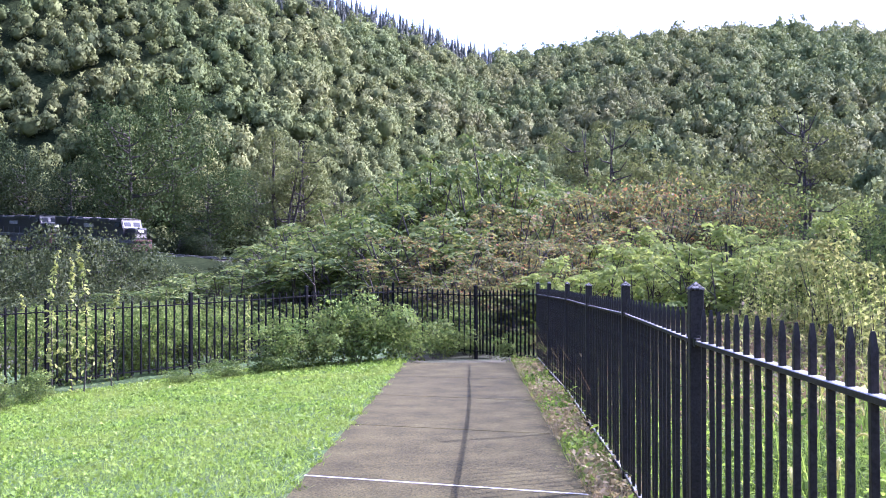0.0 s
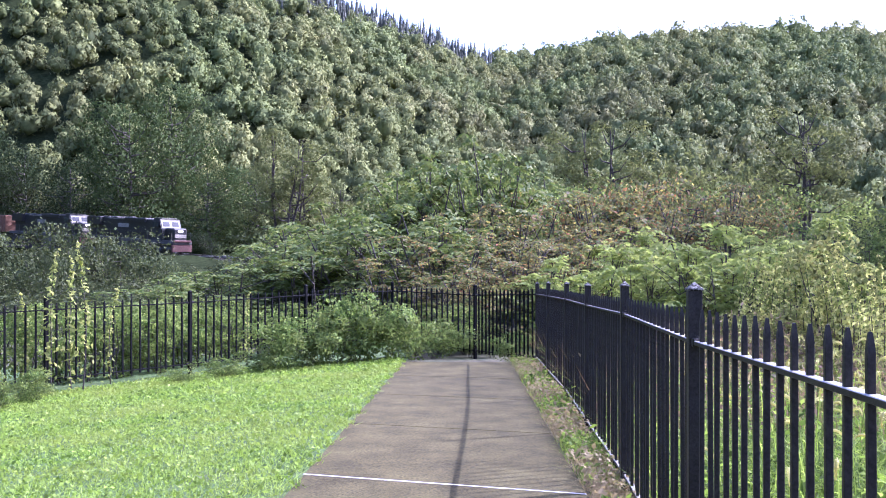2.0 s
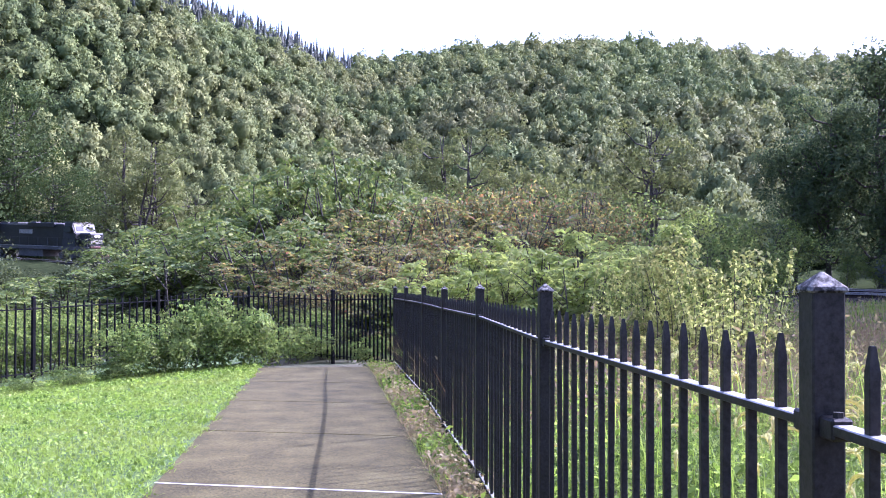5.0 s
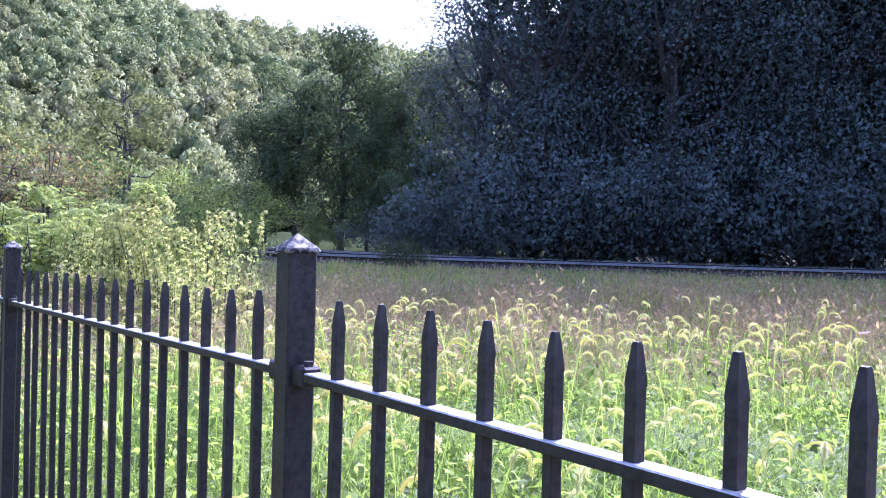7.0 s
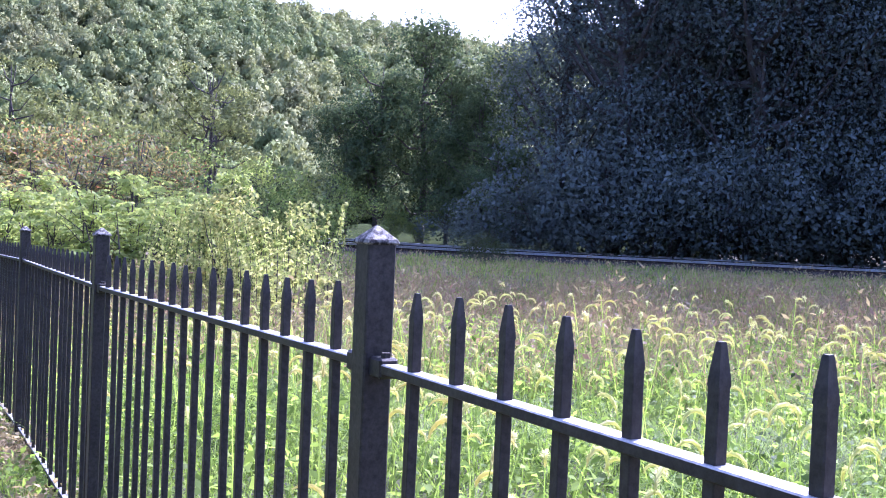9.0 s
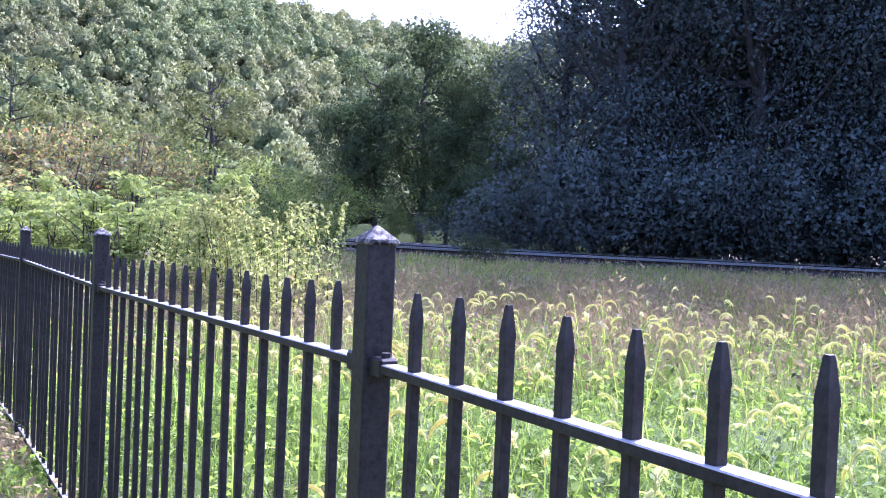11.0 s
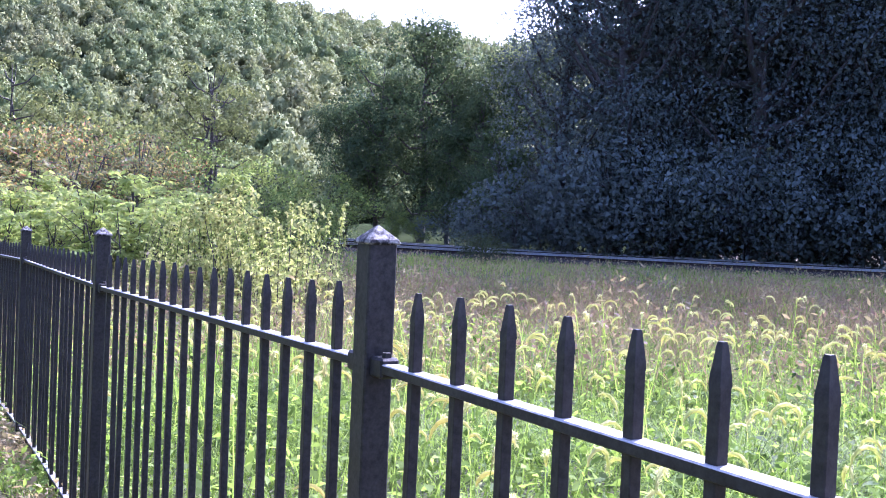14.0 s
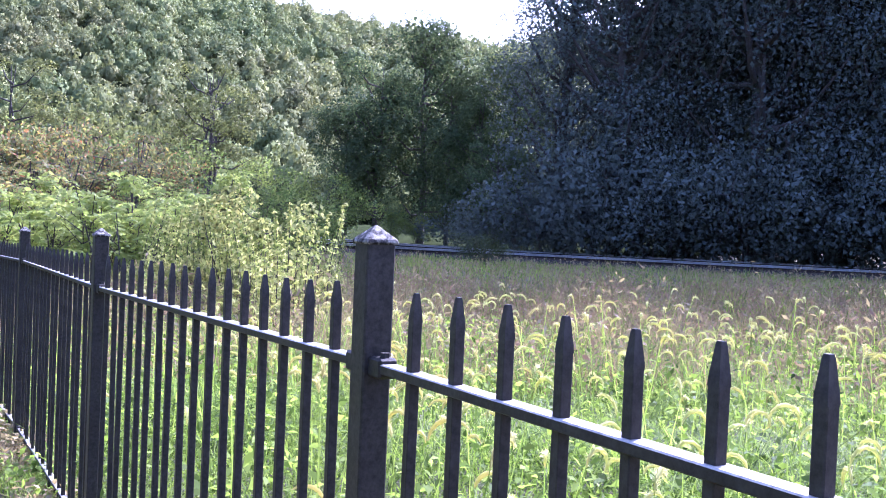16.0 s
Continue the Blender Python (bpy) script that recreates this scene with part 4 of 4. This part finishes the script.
place(make_tree("leafy green bush behind the lawn fence", 2.4, 1.1, M_HEDGE, 4200, 0.08, 36, 0.0, 26, 7, 0.9, category="shrub", airy=0.75),
      [(-16.6, 18.5, 0.62, 0.8), (-18.8, 17.9, 0.62, 0.85), (-21, 17.3, 0.65, 0.85), (-23, 16.9, 0.6, 0.95), (-26, 16.3, 0.65, 0.9), (-19.8, 18.9, 0.7, 0.8), (-14.6, 19.1, 0.6, 0.8), (-3.2, 19.5, 0.55, 0.7), (-1.4, 19.1, 0.55, 0.7), (-22.4, 18.3, 0.7, 0.8), (-24.5, 17.7, 0.7, 0.8), (-17.6, 19.7, 0.7, 0.75), (-12.6, 20.3, 0.7, 0.7), (-28, 16.7, 0.7, 0.9), (-15.6, 20.1, 0.7, 0.8), (-20.4, 19.7, 0.75, 0.75)])
place(make_tree("scrubby mixed green and brown bush in the thicket", 3.4, 1.9, M_RED, 3800, 0.11, 34, 0.1, 26, 6, 0.85, category="shrub", airy=0.75),
      [(-2.4, 27, 0.8, 0.95), (2.8, 31, 1.0, 1.15), (5.2, 33, 1.05, 1.2), (7.6, 34, 1.1, 1.2), (9.8, 36, 1.1, 1.25), (11.8, 36, 1.0, 1.25), (6, 27, 0.8, 0.9), (14.4, 34, 0.9, 1.1)])
place(make_tree("scrubby leafy green bush in the thicket", 3.6, 2.0, M_BUSH, 4400, 0.12, 35, 0.05, 26, 6, 0.85, category="shrub", airy=0.8),
      [(-6.6, 33, 1.0, 1.0), (-3.8, 34, 1.05, 1.15), (-1.6, 34, 1.05, 1.3), (1.0, 36, 1.05, 1.1), (-9.6, 33, 1.0, 0.85), (3.8, 38, 1.1, 1.2), (12.6, 39, 1.0, 1.2), (16.4, 30, 0.8, 0.9), (19.4, 29, 0.75, 0.9), (21.4, 33, 0.7, 0.9), (23.2, 38, 0.8, 0.9), (-12, 31, 0.8, 0.7)])
place(make_tree("tangled bramble bush growing through the fence", 1.1, 0.85, M_BUSH, 4200, 0.07, 33, 0.0, 18, 5, 0.8, category="shrub"),
      [(-11.0, 16.4, 0.7, 0.95), (-9.2, 16.7, 0.8, 1.0), (-7.4, 17.1, 0.85, 1.1), (-5.6, 17.3, 0.75, 1.0), (-13.0, 16.0, 0.5, 0.7), (-15.0, 15.5, 0.38, 0.6), (-3.8, 18.2, 0.6, 0.7), (-25.2, 14.0, 0.4, 0.8), (-27.2, 13.4, 0.45, 0.9), (0.6, 16.8, 0.4, 0.9), (-17.4, 15.2, 0.3, 0.5), (-1.6, 18.4, 0.4, 0.6), (-0.4, 18.2, 0.38, 0.6), (-2.8, 18.8, 0.4, 0.6)])


def make_shoot(seed):
    """A tall climbing shoot with leaves all along it."""
    r = np.random.default_rng(seed)
    ob = tagged(new("vine_shoot"), "tall bright green leafy shoot rising above the fence", "shrub", "shoots beyond the fence")
    u = np.linspace(0, 1, 8)
    pts = np.stack([0.18 * u * u + 0.04 * np.sin(5 * u + seed), 0.05 * np.sin(4 * u), 2.1 * u - 0.1], -1)
    part("stem", tubes_mesh("stem", [([tuple(p) for p in pts], list(0.012 - 0.009 * u))], M_BARK, 5), ob)
    f = r.random(120) ** 0.8
    c = np.stack([np.interp(f, u, pts[:, k]) for k in range(3)], -1) + r.normal(size=(120, 3)) * np.array([0.08, 0.08, 0.04]) * (1.15 - f)[:, None]
    part("leaves", quads_mesh("leaves", leaf_quads(c, 0.05 + 0.06 * r.random(120), 0.6, 0.4, np.tile([0, 0, 1.0], (120, 1)), 0.7, r), M_VINE), ob)
    return ob


place(make_shoot(1), [(-24.5, 15, 1.0, 1.0), (-23.2, 15.2, 0.95, 1.0), (-22.7, 15, 1.0, 1.05), (-21.4, 15.4, 0.85, 0.85), (-25.4, 15.4, 0.8, 0.9), (-14.2, 18, 0.8, 0.8)])
place(make_shoot(2), [(13 + 11 * ((k * 0.618) % 1), 11.5 + 7 * ((k * 0.377) % 1), 0.55 + 0.35 * ((k * 0.73) % 1), 1.0) for k in range(46)])


# ---- woods on the hills ----
def crown_proto(seed, leaves, size):
    """A far tree's crown of unit radius: sprays of leaves over several lobes and an inner ball."""
    r = np.random.default_rng(seed)
    SV, SF = BALL
    V, N, F = [SV * (0.5 + 0.06 * r.normal(size=(len(SV), 1))) + np.array([0, 0, 0.75])], [SV], [SF]
    lobes = 9
    for k in range(lobes):
        a, ring = k * 2.4 + r.random(), (0.0 if k == 0 else 0.38 + 0.22 * r.random())
        c = np.array([math.cos(a) * ring, math.sin(a) * ring, 1.25 - 1.0 * ring + 0.25 * r.random() - 0.25 * (k % 3 == 2)])
        n = leaves // lobes
        d = unit(r.normal(size=(n, 3)))
        d[:, 2] = np.where(r.random(n) < 0.75, np.abs(d[:, 2]), d[:, 2])
        rad = 0.34 + 0.12 * r.random()
        p = c + d * rad * (0.75 + 0.35 * r.random((n, 1)))
        e1 = unit(np.cross(d, r.normal(size=(n, 3))) + 0.35 * r.normal(size=(n, 3)))
        e2 = unit(np.cross(d + 0.5 * r.normal(size=(n, 3)), e1))
        s = (size * (0.6 + 0.8 * r.random(n)))[:, None]
        tri = np.stack([p - e1 * s * 0.5 - e2 * s * 0.3, p + e1 * s * 0.5 - e2 * s * 0.3, p + e2 * s * 0.6], 1)
        F.append(np.arange(n * 3).reshape(-1, 3) + sum(len(v) for v in V))
        V.append(tri.reshape(-1, 3))
        whole = unit(p - np.array([0, 0, 0.6]))
        N.append(np.repeat(unit(d * 0.4 + whole * 0.6 + 0.14 * r.normal(size=(n, 3))), 3, axis=0))
    return np.concatenate(V), np.concatenate(F), np.concatenate(N)


def spire_proto(seed):
    """A far conifer: ragged tiers that narrow to a point."""
    r = np.random.default_rng(seed)
    n = 90
    h = r.random(n) ** 1.3
    rad, a = (1 - h) * 0.5 * (0.8 + 0.3 * r.random(n)), r.random(n) * 6.283
    c = np.stack([rad * np.cos(a), rad * np.sin(a), h * 2.6], -1)
    q = leaf_quads(c, 0.3 * (0.6 + 0.6 * r.random(n)), 0.5, 0.6, np.stack([np.cos(a), np.sin(a), 0 * a + 0.5], -1), 0.5, r)
    k = np.arange(7) / 7 * 6.283
    V = np.concatenate([np.stack([0.42 * np.cos(k), 0.42 * np.sin(k), 0 * k], -1), [[0, 0, 2.6]]])
    V, F = with_leaves(V, np.array([[i, (i + 1) % 7, 7] for i in range(7)]), q)
    return V, F, unit(V * np.array([1, 1, 0]) + np.array([0, 0, 0.15]))


def scatter(protos, xyz, scale, turn, tall):
    VV, FF, NN, base = [], [], [], 0
    pick = np.arange(len(xyz)) % len(protos)
    for k, (V, F, N) in enumerate(protos):
        sel = pick == k
        m = int(sel.sum())
        c, s = np.cos(turn[sel])[:, None], np.sin(turn[sel])[:, None]
        q = np.stack([V[:, 0] * c - V[:, 1] * s, V[:, 0] * s + V[:, 1] * c, V[:, 2] * tall[sel][:, None]], -1)
        NN.append(np.stack([N[:, 0] * c - N[:, 1] * s, N[:, 0] * s + N[:, 1] * c, N[:, 2] + 0 * c], -1).reshape(-1, 3))
        VV.append((q * scale[sel][:, None, None] + xyz[sel][:, None, :]).reshape(-1, 3))
        FF.append((F[None] + (base + np.arange(m) * len(V))[:, None, None]).reshape(-1, 3))
        base += m * len(V)
    return np.concatenate(VV), np.concatenate(FF), np.concatenate(NN)


def build_woods():
    r = np.random.default_rng(3)
    near_p = [crown_proto(50 + k, 680, 0.145) for k in range(6)]
    far_p = [crown_proto(60 + k, 330, 0.185) for k in range(8)]
    cone_p = [spire_proto(70 + k) for k in range(4)]
    az, rr = [], []
    for ring in np.arange(60, 480, 4.6):
        n = int(radians(70) * ring / 4.6)
        az.append(-33 + 70 * (np.arange(n) + r.random(n)) / n)
        rr.append(ring + (r.random(n) - 0.5) * 4.6)
    az, rr = np.concatenate(az), np.concatenate(rr)
    foot, ridge = np.interp(az, RIDGE_AZ, FOOT_R), np.interp(az, RIDGE_AZ, RIDGE_R)
    keep = (rr > foot - 4) & (rr < ridge + 9)
    az, rr, ridge = az[keep], rr[keep], ridge[keep]
    x, y = CAM_XY[0] + rr * np.sin(np.radians(az)), CAM_XY[1] + rr * np.cos(np.radians(az))
    xyz = np.stack([x, y, terrain_z(x, y)], -1)
    turn, scale, tall = r.random(len(x)) * 6.283, 2.1 + 2.0 * r.random(len(x)) ** 1.5, 0.9 + 0.6 * r.random(len(x))
    conifer = (az < 0) & (az > -14) & (rr > ridge - 45)
    olive = (np.sin(x * 0.031 + 1) + np.sin(y * 0.027 + x * 0.011) + r.normal(size=len(x)) * 0.9 > 0.8) & ~conifer
    for name, sel, mat, label in (("woodland", ~olive & ~conifer, M_CANOPY, "dense green broadleaved woodland covering the hillsides"), ("olive_woodland", olive, M_CANOPY_OLIVE, "olive and turning broadleaved trees on the hillsides"), ("conifer_woodland", conifer, M_CONIFER, "dark pointed conifers along the ridge")):
        sets = [(cone_p, sel, 0.36)] if name == "conifer_woodland" else [(near_p, sel & (rr < 215) & (az < 30), 1.0), (far_p, sel & ((rr >= 215) | (az >= 30)), 1.0)]
        VV, FF, NN, base = [], [], [], 0
        for protos, m, k in sets:
            at, sc, tu, ta = xyz[m], scale[m] * k, turn[m], tall[m]
            if name == "conifer_woodland":
                at = np.repeat(at, 3, axis=0) + r.normal(size=(3 * len(at), 3)) * np.array([3.0, 3.0, 0.3])
                sc, tu, ta = np.repeat(sc, 3) * (0.9 + 0.8 * r.random(len(at))), np.repeat(tu, 3), np.repeat(ta, 3)
            V, F, N = scatter(protos, at, sc, tu, ta)
            VV.append(V), FF.append(F + base), NN.append(N)
            base += len(V)
        tagged(new(name, quick_mesh(name, np.concatenate(VV), np.concatenate(FF), mat, True, np.concatenate(NN))), label, "woodland", kind="stuff")


build_woods()


# ---- grasses ----
def blades(x, y, z, length, width, lean, r, segs=2):
    """Bent tapering blades as quads (n*segs,4,3)."""
    n = len(x)
    a = r.random(n) * 6.283
    d = np.stack([np.cos(a), np.sin(a), 0 * a], -1)
    s = np.stack([-np.sin(a + 0.6), np.cos(a + 0.6), 0 * a], -1)
    base = np.stack([x, y, z], -1)
    out = []
    prev = None
    for k in range(segs + 1):
        f = k / segs
        c = base + d * (length * lean * f * f)[:, None] + np.array([0, 0, 1.0]) * (length * (f - 0.35 * lean * f * f))[:, None]
        w = (width * (1 - 0.85 * f))[:, None] * s * 0.5
        if prev is not None:
            out.append(np.stack([prev[0], prev[1], c + w, c - w], 1))
        prev = (c - w, c + w)
    return np.concatenate(out)


def polar_points(r, n, az0, az1, r0, r1, power=0.5):
    az = np.radians(az0 + (az1 - az0) * r.random(n))
    rr = r0 + (r1 - r0) * r.random(n) ** power
    return CAM_XY[0] + rr * np.sin(az), CAM_XY[1] + rr * np.cos(az), rr


def build_lawn_grass():
    r = np.random.default_rng(5)
    x, y, rr = polar_points(r, 180000, -32, 6, 3.0, 18.5, 0.75)
    fence_y = np.interp(x, [p[0] for p in LEFT_POSTS[::-1]], [p[1] for p in LEFT_POSTS[::-1]])
    edge = edge_path_left(y) + 0.05 * np.sin(y * 7) + 0.03 * np.sin(y * 23)
    lawn_end = np.minimum(fence_y - 0.2, 15.3)
    keep = (x < edge) & (y < lawn_end)
    x, y, rr = x[keep], y[keep], rr[keep]
    tall = 0.018 + 0.04 * r.random(len(x)) ** 1.5 + 0.035 * np.clip(np.sin(x * 5.1 + 2 * np.sin(y * 3.3)) * np.sin(y * 4.3 + x * 2.7), 0, 1)
    k = len(x) * 3 // 5
    q = [blades(x[:k], y[:k], platform_z(x[:k], y[:k]) - 0.015, tall[:k] + 0.015, 0.004 + 0.0006 * rr[:k], 0.3 + 1.1 * r.random(k), r, 1)]
    m = len(x) - k
    c = np.stack([x[k:], y[k:], platform_z(x[k:], y[k:]) + 0.035 * r.random(m)], -1)
    q = np.concatenate(q + [leaf_quads(c, (0.012 + 0.03 * r.random(m) ** 2) * (0.7 + 0.06 * rr[k:]), 0.7, 0.0, np.tile([0, 0, 1.0], (m, 1)), 0.7, r)])
    tagged(new("lawn_grass", quads_mesh("lawn_grass", q, M_LAWN)), "short mown bright green grass blades of the lawn", "grass", kind="stuff")


def build_meadow():
    r = np.random.default_rng(6)

    def zone(name, n, r0, r1, mat, label, lo, hi, width, power=0.6, lean=0.8, az=(-4, 62), leafs=0.0, seeds=False):
        x, y, rr = polar_points(r, n, az[0], az[1], r0, r1, power)
        keep = (x > np.interp(y, [p[1] for p in RIGHT_POSTS], [p[0] for p in RIGHT_POSTS]) + 0.07) & (rr < 33 + 4 * r.random(len(x)))
        x, y, rr = x[keep], y[keep], rr[keep]
        z = terrain_z(x, y)
        clump = 0.75 + 0.5 * np.sin(x * 1.7 + np.sin(y * 2.3)) * np.cos(y * 1.3)
        L = (lo + (hi - lo) * r.random(len(x))) * np.clip(clump, 0.5, 1.3) * np.interp(rr, [17, 31], [1.0, 0.5])
        q = [blades(x, y, z - 0.03, L, width * (1 + 0.04 * rr), lean * (0.4 + r.random(len(x))), r, 2)]
        if seeds:
            i = np.arange(0, len(x), 3)
            c = np.stack([x[i], y[i], z[i] + L[i] * 0.92], -1) + r.normal(size=(len(i), 3)) * np.array([0.06, 0.06, 0.03])
            q.append(leaf_quads(c, 0.05 + 0.07 * r.random(len(i)), 0.35, -0.6, None, 1.0, r))
        if leafs:
            m = int(leafs * len(x))
            i = r.integers(0, len(x), m)
            c = np.stack([x[i] + r.normal(size=m) * 0.06, y[i] + r.normal(size=m) * 0.06, z[i] + 0.06 + 0.3 * r.random(m)], -1)
            q.append(leaf_quads(c, 0.03 + 0.055 * r.random(m), 0.5, 0.1, np.tile([0, 0, 1.0], (m, 1)), 0.6, r))
        tagged(new(name, quads_mesh(name, np.concatenate(q), mat)), label, "grass", kind="stuff")

    zone("meadow_grass", 56000, 1.2, 13, M_FIELD, "lush green meadow grass and weeds beyond the fence", 0.15, 0.5, 0.0095, 0.7, 1.3, leafs=0.3)
    zone("tall_meadow_grass", 26000, 10, 36, M_FIELD, "tall green meadow grass towards the railway", 0.35, 0.75, 0.012, 0.6, 0.6)
    zone("reddish_meadow_grass", 34000, 8, 24, M_RUST, "reddish brown seeding grass in the meadow", 0.35, 0.75, 0.007, 0.8, 0.5, seeds=True)
    zone("dry_meadow_grass", 24000, 9, 36, M_DRY, "tan dry grass stalks in the meadow", 0.4, 0.95, 0.007, 0.7, 0.5, seeds=True)


def build_bank_grass():
    """Rank grass on the shoulder of the ballast."""
    r = np.random.default_rng(16)
    near = LINE[(LINE[:, 1] < 62) & (LINE[:, 0] < 60)]
    n = 16000
    k = r.random(n) * (len(near) - 1)
    edge = [offset_line(near, d) for d in (-5.5, -2.2)]
    f = r.random(n) ** 0.7
    x, y = (np.interp(k, np.arange(len(near)), edge[0][:, j]) * (1 - f) + np.interp(k, np.arange(len(near)), edge[1][:, j]) * f for j in (0, 1))
    L = (0.1 + 0.2 * r.random(n) ** 2) * (0.8 + 0.4 * np.sin(k * 1.9) * np.sin(k * 0.7)) + 0.45 * r.random(n) * (r.random(n) < 0.03)
    q = blades(x, y, terrain_z(x, y) - 0.03, L, np.full(n, 0.02), 0.2 + 0.5 * r.random(n), r, 2)
    tagged(new("bank_grass", quads_mesh("bank_grass", q, M_FIELD)), "rank grass along the shoulder of the railway", "grass", kind="stuff")


def build_foxtails():
    """Arching stems that carry bristly drooping seed heads."""
    r = np.random.default_rng(8)
    heads = []
    stems = []
    x, y, rr = polar_points(r, 620, 0, 60, 1.7, 10.5, 0.72)
    keep = x > 0.3
    x, y, rr = x[keep], y[keep], rr[keep]
    z = terrain_z(x, y)
    for i in range(len(x)):
        H = 0.42 + 0.4 * r.random()
        a = r.random() * 6.283
        d, s = np.array([math.cos(a), math.sin(a), 0]), np.array([-math.sin(a), math.cos(a), 0])
        base = np.array([x[i], y[i], z[i]])
        top = base + d * H * 0.22 + np.array([0, 0, H])
        mid = base + d * H * 0.06 + np.array([0, 0, H * 0.55])
        w = s * 0.0018 * (1 + rr[i] * 0.1)
        stems += [np.stack([base - w, base + w, mid + w, mid - w]), np.stack([mid - w, mid + w, top + w * 0.7, top - w * 0.7])]
        L, R = 0.09 + 0.08 * r.random(), 0.03 + 0.03 * r.random()
        u = np.linspace(0, 1, 7)
        ang = 1.3 - u * (L / R) * 0.9
        step = L / 6
        p = [top]
        for k in range(6):
            p.append(p[-1] + (d * math.cos(ang[k]) + np.array([0, 0, 1]) * math.sin(ang[k])) * step)
        p = np.array(p)
        ring = np.stack([np.cos(np.arange(5) * 1.2566), np.sin(np.arange(5) * 1.2566)], -1)
        tg = unit(np.gradient(p, axis=0))
        e1 = unit(np.cross(tg, s + 1e-6))
        rad = 0.0064 * np.sin(np.pi * (0.1 + 0.82 * u)) * (1 + 0.03 * rr[i])
        tubev = p[:, None] + rad[:, None, None] * (ring[None, :, :1] * s + ring[None, :, 1:] * e1[:, None])
        nxt = np.roll(tubev, -1, axis=1)
        heads.append(np.stack([tubev[:-1], nxt[:-1], nxt[1:], tubev[1:]], 2).reshape(-1, 4, 3))
        n = 64
        f = r.random(n)
        c = np.stack([np.interp(f, u, p[:, k]) for k in range(3)], -1)
        tang = np.stack([np.interp(f, u, tg[:, k]) for k in range(3)], -1)
        e = unit(np.cross(tang, r.normal(size=(n, 3))))
        b0 = c + e * np.interp(f, u, rad)[:, None] * 0.8
        b1 = b0 + e * 0.011 + tang * 0.008
        ww = unit(np.cross(e, tang)) * 0.0007 * (1 + 0.1 * rr[i])
        heads.append(np.stack([b0 - ww, b0 + ww, b1 + ww * 0.3, b1 - ww * 0.3], 1))
    tagged(new("foxtail_stems", quads_mesh("foxtail_stems", np.stack(stems), M_FIELD)), "thin arching stalks of foxtail grass", "grass", kind="stuff")
    tagged(new("foxtail_heads", quads_mesh("foxtail_heads", np.concatenate(heads), M_FOX)), "pale bristly drooping foxtail seed heads", "grass", kind="stuff")


def build_verge():
    """Straw and weeds between the path and the fence."""
    r = np.random.default_rng(9)
    n = 15000
    y = -1 + 16.5 * r.random(n)
    lo, hi = edge_path_right(y) + 0.0, np.interp(y, [p[1] for p in RIGHT_POSTS], [p[0] for p in RIGHT_POSTS]) + 0.1
    x = lo + (hi - lo) * r.random(n)
    z = platform_z(x, y)
    green = np.sin(y * 2.3) + np.sin(y * 5.1 + 1) + r.normal(size=n) * 0.8 > 0.3
    for name, sel, mat, label, top in (("verge_weeds", green, M_FIELD, "small green weeds along the foot of the fence", 0.14), ("verge_straw", ~green, M_DRY, "dry straw-coloured grass along the foot of the fence", 0.12)):
        k = sel.sum()
        q = [blades(x[sel], y[sel], z[sel] - 0.02, 0.04 + top * r.random(k), np.full(k, 0.006), 0.8 + 0.8 * r.random(k), r, 2)]
        m = k // 3
        c = np.stack([x[sel][:m], y[sel][:m], z[sel][:m] + 0.02 + 0.1 * r.random(m)], -1)
        q.append(leaf_quads(c, 0.02 + 0.04 * r.random(m), 0.6, 0.0, np.tile([0, 0, 1.0], (m, 1)), 0.7, r))
        tagged(new(name, quads_mesh(name, np.concatenate(q), mat)), label, "grass", kind="stuff")


build_lawn_grass()
build_meadow()
build_bank_grass()
build_foxtails()
build_verge()


# ---- what moves ----
def track_run():
    seg = np.linalg.norm(np.diff(LINE, axis=0), axis=1)
    return np.concatenate([[0], np.cumsum(seg)])


RUN = track_run()
S_START = float(RUN[np.argmin(np.hypot(LINE[:, 0] + 43, LINE[:, 1] - 126.5))]) + 1.2


def on_track(s):
    return Vector([np.interp(s, RUN, LINE[:, k]) for k in range(3)])


def motions():
    for thing, back, length in TRAIN:
        rows = []
        for t in np.arange(0, 16.01, 0.5):
            s = S_START + SPEED * (t - 1.5) - back
            a, b = on_track(s), on_track(s - length)
            d = a - b
            rows.append((float(t), pose(a.x, a.y, a.z, 0, -math.degrees(math.atan2(d.z, d.xy.length)), math.degrees(math.atan2(d.y, d.x)))))
        walk(thing, rows)


SPEED = 4.6
motions()
